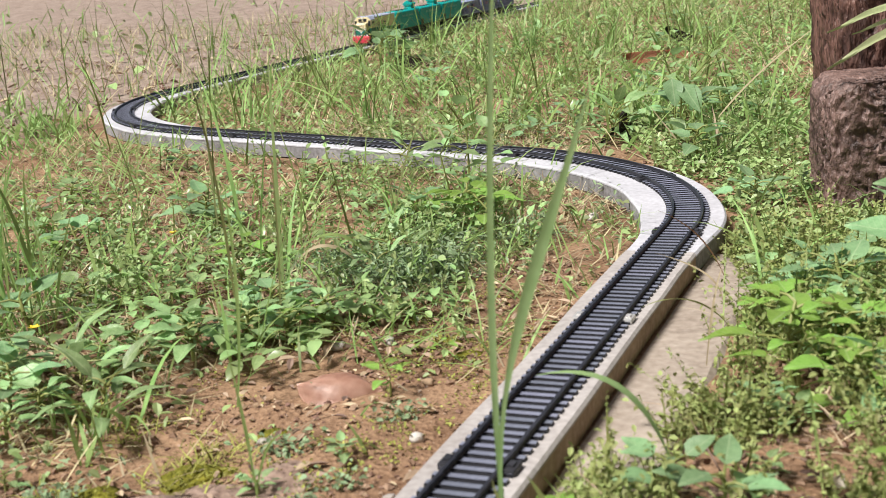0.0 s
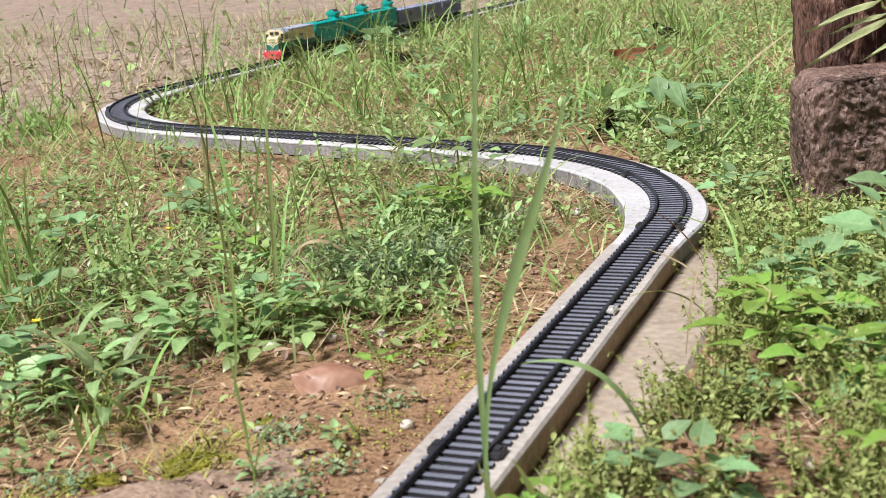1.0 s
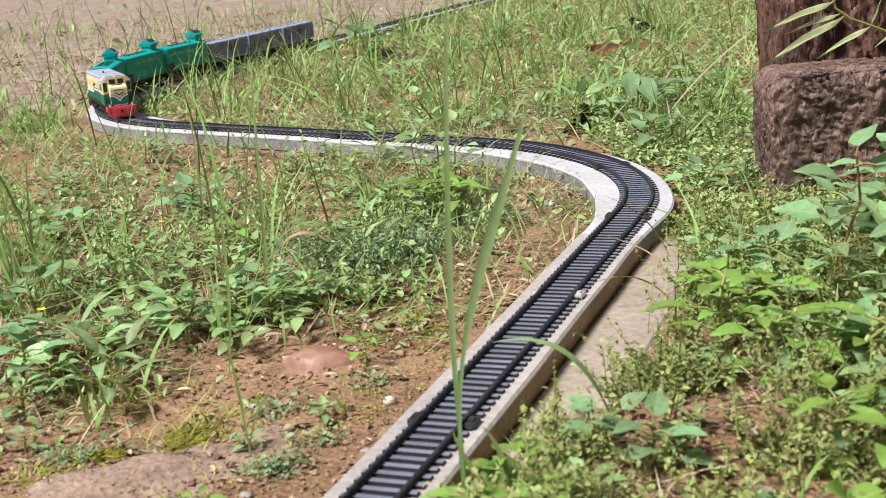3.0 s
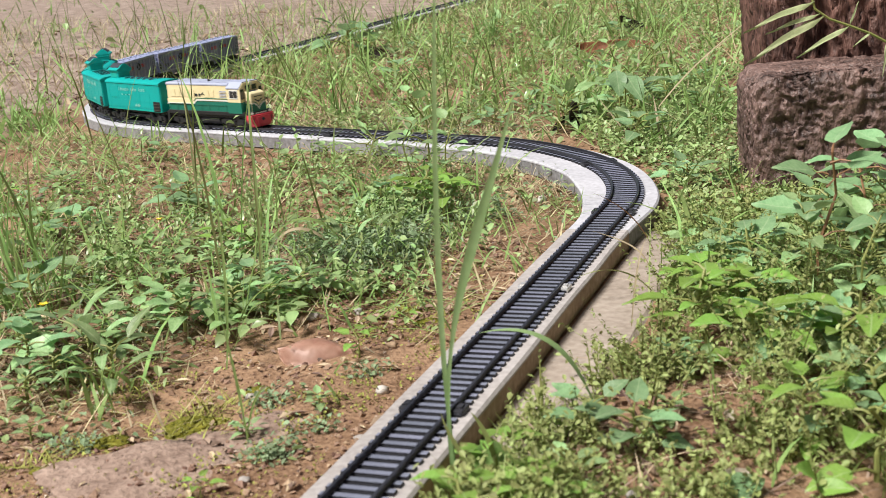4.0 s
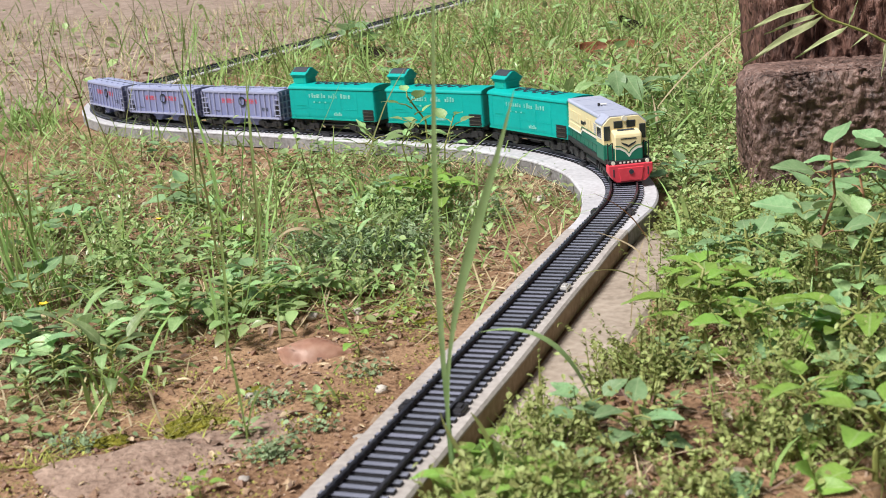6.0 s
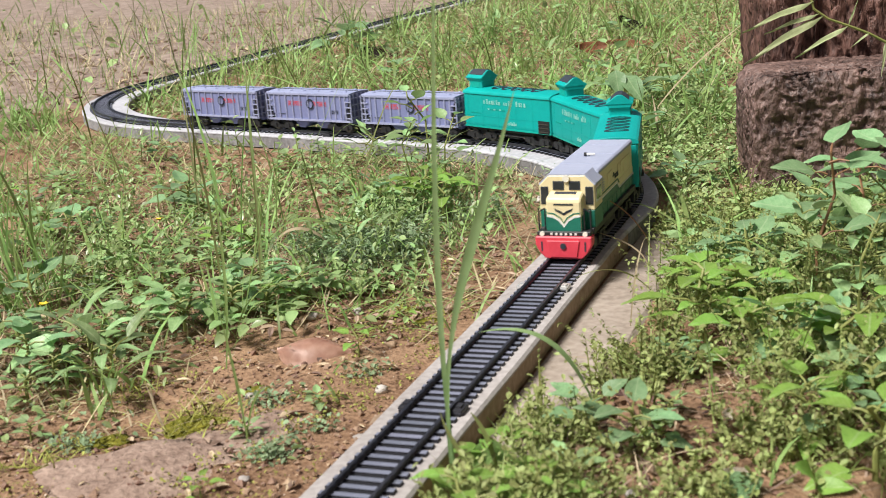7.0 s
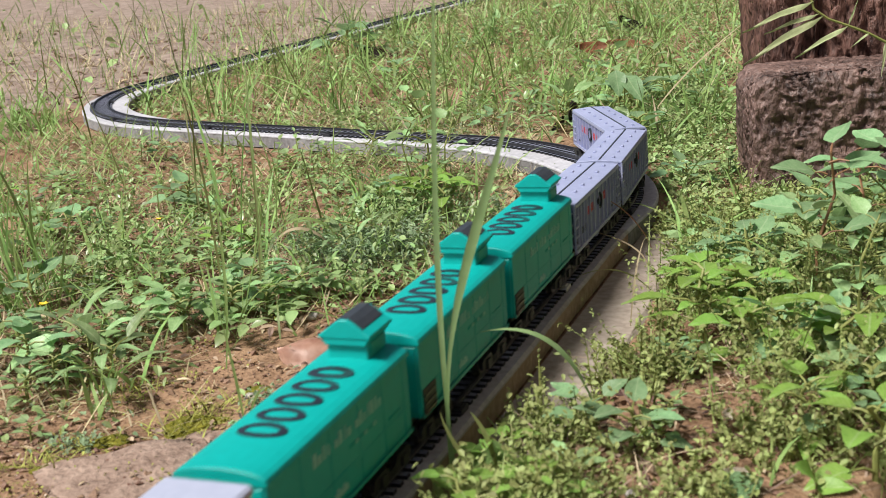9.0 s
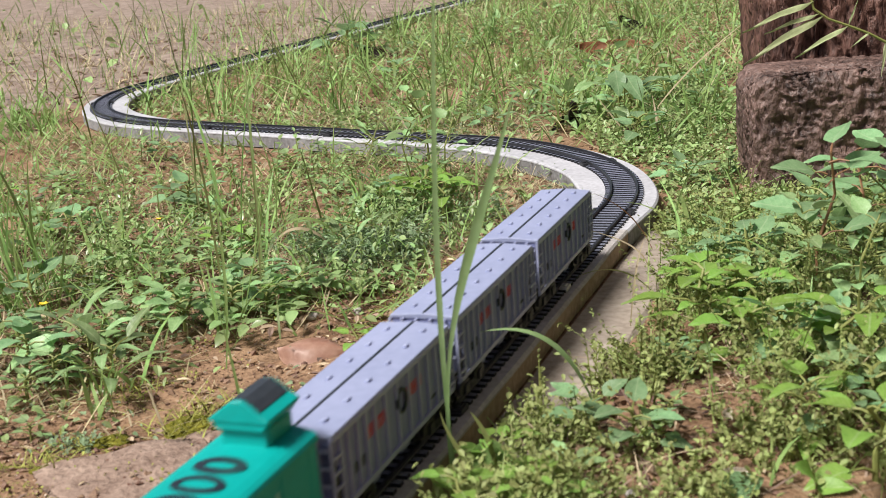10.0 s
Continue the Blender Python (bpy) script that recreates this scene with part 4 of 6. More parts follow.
def line_x(y):
    """Rough x of the first straight, to tell its two sides apart."""
    return -0.0412 + (y - 0.3934) / math.tan(HEADING)


def soft(a, lo, hi):
    return np.clip((a - lo) / (hi - lo), 0, 1)


def left_field(x, y):
    """Weedy stretch before the far straight; the corner by the near track is bare soil."""
    bare = (1 - soft(y, 0.60, 0.74)) * soft(x, -0.20, -0.13)
    bare = np.maximum(bare, 1 - soft(y, 0.50, 0.58))
    dry = soft(y, 0.95, 1.10) * (1 - soft(x, -0.13, -0.03))
    return (1 - 0.93 * bare) * (1 - 0.6 * dry) * (x < np.where(y < 0.86, line_x(y), 0.1))


def beyond(x, y):
    """Grass inside and beyond the far bend; thins out over the sand."""
    sand = soft(0.38 * y - x - 1.051, 0.0, 0.10)
    return 1 - 0.93 * sand


def right_side(x, y):
    return (x > line_x(np.minimum(y, 0.70)) + 0.028 + 0.036 * soft(y, 0.475, 0.56)) * 1.0


# low creepers everywhere in the weedy parts
xy = scatter(24000, -0.46, 0.12, 0.46, 1.42, left_field, 0.029, 14, 1.0, -0.31)
leaflets("creeping_weeds", xy, rng.uniform(0.0025, 0.0075, len(xy)), 0.011, LEAFLET, "low green creeping weeds over the soil")
xy = scatter(15000, -0.46, 0.12, 0.46, 1.42, left_field, 0.027, 15, 5.0, -0.25)
leaflets("grey_green_weeds", xy, rng.uniform(0.0025, 0.006, len(xy)), 0.018, BLUISH, "fine grey-green creeping weeds in clumps", slim=0.4)
xy = scatter(60000, -0.40, 1.0, 1.0, 3.4, lambda x, y: beyond(x, y) * (y > 1.12 - 1.1 * (x + 0.03) * (x < 0.0)), 0.030, 7, 2.0, 0.0)
leaflets("low_meadow_weeds", xy, rng.uniform(0.0035, 0.0105, len(xy)), 0.018, LEAFLET, "low leafy weeds among the grass")
xy = scatter(44000, 0.10, 0.52, 0.62, 1.5, right_side, 0.030, 13, 3.0, 0.25)
leaflets("ground_cover", xy, rng.uniform(0.003, 0.0075, len(xy)), 0.014, LEAFLET, "small-leaved green ground cover")

xy = np.concatenate([np.stack([rng.normal(cx, r, k), rng.normal(cy, r * 0.8, k)], 1) for cx, cy, r, k in
                     ((-0.050, 0.762, 0.018, 2200), (-0.030, 0.775, 0.012, 900), (-0.085, 0.79, 0.012, 500), (-0.012, 0.83, 0.012, 500), (0.03, 0.86, 0.012, 500))])
xy = xy[off_line(xy) > 0.03]
leaflets("feathery_weeds", xy, rng.uniform(0.0025, 0.0055, len(xy)), 0.020, BLUISH, "bushy clumps of feathery grey-green weeds", slim=0.35, tilt=0.7)

xy = np.concatenate([np.stack([rng.normal(cx, r, k), rng.normal(cy, r * 0.8, k)], 1) for cx, cy, r, k in
                     ((-0.078, 0.476, 0.0065, 240), (-0.060, 0.50, 0.006, 90), (-0.165, 0.50, 0.006, 130), (-0.085, 0.535, 0.007, 110), (-0.04, 0.56, 0.006, 90))])
xy = xy[off_line(xy) > 0.028]
leaflets("rosette_weeds", xy, rng.uniform(0.0016, 0.0034, len(xy)), 0.007, BLUISH, "low rosettes of tiny grey-green leaves on bare soil", slim=0.7, tilt=0.5)

# yellow-green tufts of fine weeds beside the near straight
seeds = scatter(3000, -0.04, 0.36, 0.34, 0.86, right_side, 0.028, 20, 7.0, 0.0)
seeds = seeds[((seeds[:, 0] - 0.134) / 0.044) ** 2 + ((seeds[:, 1] - 0.500) / 0.030) ** 2 > 1]
seeds = seeds[np.hypot(seeds[:, 0] - 0.126, seeds[:, 1] - 0.400) > 0.030]


def tufts(seeds, k, low, high, steps, wide, size, mat, name, label):
    """Thin stalks in tufts, with small leaves all along each stalk."""
    stalk = seeds[rng.integers(0, len(seeds), k)] + rng.normal(0, wide, (k, 2))
    stalk = stalk[off_line(stalk) > 0.028]
    k = len(stalk)
    tall, lean, turn = rng.uniform(low, high, k), rng.uniform(0.1, 1.0, k), rng.uniform(0, math.tau, k)
    blades(name + "_stalks", stalk, tall, rng.uniform(0.0004, 0.0009, k), lean, np.zeros(k), mat, "thin pale stalks of the tufted weeds", levels=4, azimuth=turn)
    base = ground_many(stalk)
    spots, heights = [], []
    for i in range(steps):
        t = (0.25 + 0.75 * i / (steps - 1)) * rng.uniform(0.9, 1.05, k)
        out = tall * lean * t
        spots.append(np.stack([stalk[:, 0] + np.cos(turn) * out, stalk[:, 1] + np.sin(turn) * out], 1) + rng.normal(0, 0.0011, (k, 2)))
        heights.append(base - 0.002 + tall * t * np.sqrt(1 - (lean * 0.8) ** 2))
    xy, up = np.concatenate(spots), np.concatenate(heights)
    ok = off_line(xy) > 0.0245
    xy, up = xy[ok], up[ok]
    leaflets(name, xy, rng.uniform(size[0], size[1], len(xy)), 0, mat, label, tilt=0.7, z=up)


tufts(seeds, 5200, 0.005, 0.024, 11, 0.0065, (0.0016, 0.0040), YELLOWY, "yellow_green_tufts", "yellow-green tufts of fine small-leaved weeds")
# taller, looser sprays of the same weeds farther from the track
spray = scatter(150, 0.09, 0.36, 0.44, 0.86, right_side, 0.060, 12, 17.0, 0.1)
spray = spray[~((spray[:, 0] > 0.215) & (spray[:, 1] > 0.80))]
tufts(spray, 620, 0.022, 0.055, 26, 0.008, (0.0013, 0.0034), YELLOWY, "tall_weed_sprays", "tall loose sprays of yellow-green small-leaved weeds")
spray = np.stack([rng.uniform(-0.010, 0.035, 30), rng.uniform(0.355, 0.425, 30)], 1)
tufts(spray, 260, 0.016, 0.038, 15, 0.005, (0.0016, 0.0040), YELLOWY, "near_weed_sprays", "loose sprays of yellow-green weeds beside the track board")
spray = scatter(160, -0.30, 0.03, 0.66, 1.02, left_field, 0.045, 12, 27.0, 0.1)
tufts(spray, 260, 0.020, 0.045, 12, 0.006, (0.0025, 0.0060), LEAFLET, "leafy_sprays", "loose upright sprays of small green weed leaves")

def leaf_cloud(name, at, az, pitch, length, slim, mat, label, roll=0.25):
    """Many oval leaves, each folded along its midrib and drooping to its tip."""
    n = len(at)
    fw = np.stack([np.cos(az) * np.cos(pitch), np.sin(az) * np.cos(pitch), np.sin(pitch)], 1)
    sd = np.stack([-np.sin(az), np.cos(az), rng.normal(0, roll, n)], 1)
    sd /= np.linalg.norm(sd, axis=1)[:, None]
    up = np.cross(fw, sd)
    ln = length[:, None]
    wd = (length * slim * rng.uniform(0.8, 1.15, n) * 0.5)[:, None]

    def at_t(t, side, lift):
        return at + fw * ln * t + sd * wd * side + up * ln * lift
    pts = [at_t(0, 0, 0), at_t(0.36, 0, 0.02), at_t(0.70, 0, -0.02), at_t(1, 0, -0.12), at_t(0.15, 0.62, 0.05), at_t(0.42, 1, 0.10), at_t(0.76, 0.66, 0.04),
           at_t(0.15, -0.62, 0.05), at_t(0.42, -1, 0.10), at_t(0.76, -0.66, 0.04)]
    verts = np.stack(pts, 1).reshape(-1, 3)
    b = np.arange(n) * len(pts)
    faces = []
    for f in ((0, 4, 5, 1), (1, 5, 6, 2), (2, 6, 3), (0, 1, 8, 7), (1, 2, 9, 8), (2, 3, 9)):
        faces += np.stack([b + k for k in f], 1).tolist()
    return stuff(name, verts.tolist(), faces, mat, label, "weeds")


def sprigs(name, xy, height, leaf, count, slim, mat, label, lean=0.35):
    """Small upright weeds: a bent stem each, with leaves set round it all the way up."""
    n = len(xy)
    turn, tilt = rng.uniform(0, math.tau, n), rng.uniform(0, lean, n)
    blades(name + "_stems", xy, height, np.full(n, 0.0010), tilt, np.zeros(n), STEM, "thin stems of the small weeds", levels=4, azimuth=turn)
    base, first = ground_many(xy), rng.uniform(0, math.tau, n)
    at, az, pitch, length = [], [], [], []
    for j in range(count):
        t = 0.2 + 0.8 * j / (count - 1)
        out = height * tilt * t
        at.append(np.stack([xy[:, 0] + np.cos(turn) * out, xy[:, 1] + np.sin(turn) * out, base - 0.002 + height * t * np.sqrt(1 - (tilt * 0.8) ** 2)], 1))
        az.append(first + j * (math.pi if j % 2 else 2.2) + rng.normal(0, 0.3, n))
        pitch.append(rng.normal(0.15 + 0.45 * t, 0.22, n))
        length.append(leaf * rng.uniform(0.65, 1.15, n) * (1.1 - 0.45 * t))
    leaf_cloud(name, np.concatenate(at), np.concatenate(az), np.concatenate(pitch), np.concatenate(length), slim, mat, label)


def vines(name, starts, reach, pairs, leaf, slim, mat, label):
    """Creepers along the soil with leaves in pairs, held a little above it."""
    at, az, pitch, length = [], [], [], []
    for x, y, way in starts:
        bend = rng.normal(0, 0.5)
        for k in range(pairs):
            t = (k + 0.5) / pairs
            a = way + bend * t
            cx, cy = x + math.cos(a) * reach * t, y + math.sin(a) * reach * t
            if off_line([(cx, cy)])[0] < 0.032:
                break
            z = ground_z(cx, cy) + 0.004 + rng.uniform(0.002, 0.011)
            for side in (-1, 1):
                at.append((cx, cy, z))
                az.append(a + side * rng.uniform(0.9, 1.4))
                pitch.append(rng.normal(0.12, 0.2))
                length.append(leaf * rng.uniform(0.6, 1.15))
    leaf_cloud(name, np.array(at), np.array(az), np.array(pitch), np.array(length), slim, mat, label)


# creepers with oval leaves in pairs, before the field and in it
starts = [(-0.165, 0.672), (-0.150, 0.690), (-0.140, 0.664), (-0.128, 0.700), (-0.118, 0.672), (-0.104, 0.690), (-0.100, 0.712), (-0.086, 0.702), (-0.080, 0.722), (-0.072, 0.694),
          (-0.150, 0.650), (-0.132, 0.648), (-0.185, 0.700), (-0.200, 0.725), (-0.215, 0.700), (-0.205, 0.690), (-0.222, 0.760), (-0.190, 0.770), (-0.160, 0.740), (-0.240, 0.650),
          (-0.225, 0.640), (-0.210, 0.655), (-0.150, 0.800), (-0.120, 0.860), (-0.170, 0.900), (-0.215, 0.840), (-0.090, 0.900), (-0.060, 0.940)]
vines("creeping_vines", [(x, y, rng.uniform(-0.7, 0.9)) for x, y in starts], 0.050, 6, 0.0115, 0.62, SPRIG, "creeping vines with paired oval leaves on soil")
xy = scatter(250, -0.42, 0.03, 0.66, 1.30, left_field, 0.036, 12, 51.0, 0.15)
sprigs("leafy_weeds", xy, rng.uniform(0.012, 0.038, len(xy)), rng.uniform(0.007, 0.014, len(xy)), 8, 0.5, SPRIG, "small upright leafy green weeds")
xy = scatter(360, -0.10, 0.60, 1.05, 2.3, lambda x, y: beyond(x, y) * (y > 1.12 - 1.05 * (x + 0.03)), 0.040, 9, 53.0, 0.1)
sprigs("meadow_leafy_weeds", xy, rng.uniform(0.015, 0.050, len(xy)), rng.uniform(0.010, 0.020, len(xy)), 8, 0.45, SPRIG, "leafy weeds standing among the meadow grass")
xy = scatter(240, 0.10, 0.44, 0.46, 1.20, right_side, 0.062, 12, 57.0, 0.1)
sprigs("side_leafy_weeds", xy, rng.uniform(0.010, 0.034, len(xy)), rng.uniform(0.007, 0.013, len(xy)), 8, 0.55, SPRIG, "small leafy weeds beside the near track")

xy = scatter(900, -0.02, 0.34, 0.355, 0.80, right_side, 0.030, 16, 71.0, 0.0)
xy = xy[((xy[:, 0] - 0.134) / 0.044) ** 2 + ((xy[:, 1] - 0.500) / 0.030) ** 2 > 1]
sprigs("fleshy_weeds", xy, rng.uniform(0.012, 0.036, len(xy)), rng.uniform(0.0032, 0.0062, len(xy)), 13, 0.62, YELLOWY, "fleshy yellow-green weeds with tiny leaves", lean=0.6)
# grassy fuzz on the moss
xy = np.concatenate([np.stack([rng.normal(cx, r, k), rng.normal(cy, r * 0.8, k)], 1) for cx, cy, r, k in
                     ((-0.114, 0.530, 0.009, 170), (-0.117, 0.515, 0.009, 110), (-0.023, 0.667, 0.007, 60), (-0.160, 0.505, 0.006, 70), (-0.175, 0.485, 0.006, 70), (-0.150, 0.560, 0.006, 50))])
blades("moss_fuzz", xy, rng.uniform(0.004, 0.014, len(xy)), rng.uniform(0.0004, 0.0009, len(xy)), rng.uniform(0.3, 1.1, len(xy)), rng.uniform(0.2, 0.9, len(xy)), MOSS_LEAF,
       "fine olive fuzz on the moss", levels=5)

# grass
xy = scatter(2600, -0.46, 0.08, 0.62, 1.42, lambda x, y: (x < np.where(y < 0.86, line_x(y), 0.1)) * 1.0, 0.028, 9, 61.0, -0.05)
blades("fine_arching_grass", xy, rng.uniform(0.018, 0.060, len(xy)), rng.uniform(0.0006, 0.0016, len(xy)), rng.uniform(0.3, 1.0, len(xy)), rng.uniform(0.3, 1.0, len(xy)), GRASS_FRESH,
       "fine bright arching grass among the weeds", levels=7)
xy = np.concatenate([np.stack([rng.normal(cx, r, k), rng.normal(cy, r * 1.3, k)], 1) for cx, cy, r, k in ((-0.50, 1.50, 0.05, 260), (-0.58, 1.66, 0.06, 180), (-0.44, 1.38, 0.05, 120))])
xy = xy[off_line(xy) > 0.036]
blades("edge_grass", xy, rng.uniform(0.010, 0.040, len(xy)), rng.uniform(0.0012, 0.0030, len(xy)), rng.uniform(0.1, 0.9, len(xy)), rng.uniform(0.2, 0.8, len(xy)), GRASS,
       "green grass at the edge of the pale sand", levels=6)
xy = np.concatenate([scatter(300, -1.0, 0.45, 1.22, 2.8, lambda x, y: (y > 1.24 - 1.05 * (x + 0.03)) | (x < -0.35), 0.036, 5, 63.0, 0.0), scatter(34, -0.40, 0.0, 0.62, 1.2, left_field, 0.036, 8, 64.0, 0.0)])
blades("grass_stalks", xy, rng.uniform(0.06, 0.19, len(xy)), rng.uniform(0.0009, 0.0017, len(xy)), rng.uniform(0.0, 0.45, len(xy)), rng.uniform(0, 0.35, len(xy)), GRASS_STALK,
       "tall thin dark stalks of seeding grass", levels=7)
xy = scatter(4200, -0.46, 0.10, 0.50, 1.42, left_field, 0.027, 10, 9.0, -0.05)
blades("short_grass", xy, rng.uniform(0.010, 0.032, len(xy)), rng.uniform(0.0007, 0.0018, len(xy)), rng.uniform(0.2, 0.9, len(xy)), rng.uniform(0, 0.5, len(xy)), GRASS,
       "short green grass among the weeds")
xy = scatter(22000, -0.46, 0.10, 0.46, 1.42, lambda x, y: np.maximum(left_field(x, y), 0.9 * soft(y, 0.95, 1.05)), 0.029, 8, 12.0, 0.0)
blades("dry_blades", xy, rng.uniform(0.008, 0.030, len(xy)), rng.uniform(0.0005, 0.0012, len(xy)), rng.uniform(0.85, 1.2, len(xy)), rng.uniform(0, 0.3, len(xy)), GRASS_DRY,
       "dry yellow grass lying on the soil", levels=4)
xy = scatter(17000, -0.42, 1.05, 1.05, 3.6, lambda x, y: beyond(x, y) * (y > 1.16 - 1.05 * (x + 0.03)), 0.032, 6, 4.0, 0.05)
blades("meadow_grass", xy, rng.uniform(0.014, 0.066, len(xy)), rng.uniform(0.0010, 0.0034, len(xy)), rng.uniform(0.05, 0.95, len(xy)), rng.uniform(0.1, 0.8, len(xy)), GRASS,
       "green meadow grass beyond the far bend")
xy = scatter(13000, -0.42, 1.05, 1.05, 3.6, lambda x, y: beyond(x, y) * (y > 1.16 - 1.05 * (x + 0.03)), 0.032, 5, 6.0, 0.0)
blades("meadow_straw", xy, rng.uniform(0.015, 0.060, len(xy)), rng.uniform(0.0010, 0.0022, len(xy)), rng.uniform(0.5, 1.2, len(xy)), rng.uniform(0, 0.5, len(xy)), GRASS_DRY,
       "yellowed straw among the meadow grass")
xy = scatter(3000, -1.3, -0.15, 1.40, 3.4, None, 0.034, 7, 8.0, -0.2)
blades("sparse_grass", xy, rng.uniform(0.020, 0.075, len(xy)), rng.uniform(0.0010, 0.0022, len(xy)), rng.uniform(0.0, 0.7, len(xy)), rng.uniform(0, 0.5, len(xy)), GRASS,
       "sparse grass on the pale sand")
xy = scatter(4500, -1.3, -0.15, 1.40, 3.6, None, 0.034, 7, 18.0, -0.05)
blades("sand_straw", xy, rng.uniform(0.015, 0.060, len(xy)), rng.uniform(0.0010, 0.0020, len(xy)), rng.uniform(0.4, 0.95, len(xy)), rng.uniform(0, 0.4, len(xy)), GRASS_DRY,
       "dry straw lying on the pale sand", levels=4)
xy = scatter(1500, 0.10, 0.50, 0.40, 1.5, right_side, 0.050, 10, 14.0, -0.1)
blades("side_grass", xy, rng.uniform(0.015, 0.050, len(xy)), rng.uniform(0.0010, 0.0022, len(xy)), rng.uniform(0.1, 0.7, len(xy)), rng.uniform(0, 0.5, len(xy)), GRASS,
       "green grass beside the near track")

# tall stalks and clumps of longer grass
clumps = [(-0.245, 0.700, 26, 0.085), (-0.262, 0.760, 18, 0.10), (-0.166, 0.563, 14, 0.035), (-0.118, 0.825, 7, 0.15), (-0.115, 0.742, 5, 0.14), (-0.125, 0.637, 5, 0.085),
          (-0.06, 0.98, 10, 0.04), (-0.205, 1.20, 5, 0.08), (-0.285, 1.32, 10, 0.08), (-0.24, 1.43, 20, 0.13), (-0.10, 1.35, 22, 0.12), (0.0, 1.28, 22, 0.13),
          (0.05, 1.45, 24, 0.13), (-0.18, 1.62, 26, 0.14), (-0.10, 1.80, 30, 0.14), (0.02, 1.75, 30, 0.13), (0.12, 1.6, 26, 0.12), (0.2, 1.9, 30, 0.14),
          (0.10, 2.05, 30, 0.14), (-0.05, 2.15, 30, 0.16), (-0.14, 2.3, 30, 0.16), (0.3, 1.65, 26, 0.12), (0.36, 2.1, 30, 0.14), (-0.46, 1.46, 20, 0.07), (-0.50, 1.52, 18, 0.07),
          (-0.3, 1.95, 12, 0.16), (-0.42, 2.2, 12, 0.16), (-0.33, 1.70, 12, 0.14), (0.20, 1.12, 16, 0.06), (0.245, 1.22, 18, 0.07), (0.25, 0.62, 10, 0.08), (0.215, 0.53, 8, 0.075),
          (-0.30, 0.86, 14, 0.05), (-0.36, 1.0, 16, 0.06), (0.005, 0.90, 10, 0.05), (0.16, 1.35, 20, 0.09)]
pts, ln = [], []
for cx, cy, k, h in clumps:
    pts.append(np.stack([rng.normal(cx, 0.010, k), rng.normal(cy, 0.010, k)], 1))
    ln.append(h * (0.72 if cy > 1.15 else 1.0) * rng.uniform(0.45, 1.15, k))
xy, ln = np.concatenate(pts), np.concatenate(ln)
ok = off_line(xy) > 0.030
xy, ln = xy[ok], ln[ok]
blades("tall_grass", xy, ln, rng.uniform(0.0008, 0.0021, len(xy)), rng.uniform(0.0, 0.40, len(xy)), rng.uniform(0, 0.45, len(xy)), GRASS, "tall thin green grass stalks in clumps", levels=7)

# broad arching blades standing over the rest
xy = scatter(1500, -0.42, 0.9, 1.18, 2.6, lambda x, y: beyond(x, y) * (y > 1.20 - 1.05 * (x + 0.03)), 0.036, 6, 31.0, 0.0)
blades("arching_grass", xy, rng.uniform(0.04, 0.14, len(xy)), rng.uniform(0.0011, 0.0034, len(xy)), rng.uniform(0.1, 0.8, len(xy)), rng.uniform(0.4, 1.0, len(xy)), GRASS_FRESH,
       "broad arching grass blades in the meadow", levels=8)
xy = np.concatenate([np.stack([rng.normal(cx, 0.007, k), rng.normal(cy, 0.007, k)], 1) for cx, cy, k in
                     ((-0.012, 0.965, 16), (-0.03, 0.80, 9), (-0.165, 0.575, 9), (-0.07, 0.90, 9), (0.185, 0.60, 7), (0.24, 0.64, 8), (0.16, 0.73, 7), (-0.215, 0.80, 10), (0.215, 0.505, 6))])
xy = xy[off_line(xy) > 0.034]
blades("broad_grass", xy, rng.uniform(0.025, 0.062, len(xy)), rng.uniform(0.0014, 0.0030, len(xy)), rng.uniform(0.1, 0.8, len(xy)), rng.uniform(0.3, 0.9, len(xy)), GRASS,
       "small clumps of broad bright green grass", levels=7)

# mossy specks on the bare soil
seeds = scatter(760, -0.24, 0.02, 0.40, 0.78, lambda x, y: (x < line_x(y)) * 1.0, 0.030, 16, 21.0, -0.05)
xy = np.concatenate([np.stack([rng.normal(a, 0.004, 22), rng.normal(b, 0.004, 22)], 1) for a, b in seeds])
xy = xy[off_line(xy) > 0.026]
leaflets("mossy_specks", xy, rng.uniform(0.0008, 0.0022, len(xy)), 0.003, MOSS_LEAF, "mossy yellow-green specks on bare soil", slim=0.6, tilt=0.6, z_from=0.0004)

# the garden goes on round about
x, y = rng.uniform(-3.5, 4.0, 60000), rng.uniform(-2.0, 5.5, 60000)
ok = ((x < -0.5) | (x > 0.9) | (y < 0.30) | (y > 3.2)) & (rng.uniform(0, 1, 60000) > 0.9 * soft(0.38 * y - x - 1.051, 0.0, 0.3)) & (np.hypot(x, y) > 0.35)
ok &= wave(x, y, 2.5, 31.0) > rng.uniform(-0.5, 0.4, 60000)
xy = np.stack([x[ok], y[ok]], 1)
xy = xy[off_line(xy) > 0.04]
half = len(xy) // 2
blades("outer_grass", xy[:half], rng.uniform(0.03, 0.08, half), rng.uniform(0.003, 0.006, half), rng.uniform(0.1, 0.9, half), rng.uniform(0.1, 0.7, half), GRASS,
       "rough green grass of the wider garden", levels=4)
leaflets("outer_weeds", xy[half:], rng.uniform(0.012, 0.030, len(xy) - half), 0.02, LEAFLET, "low weeds of the wider garden")

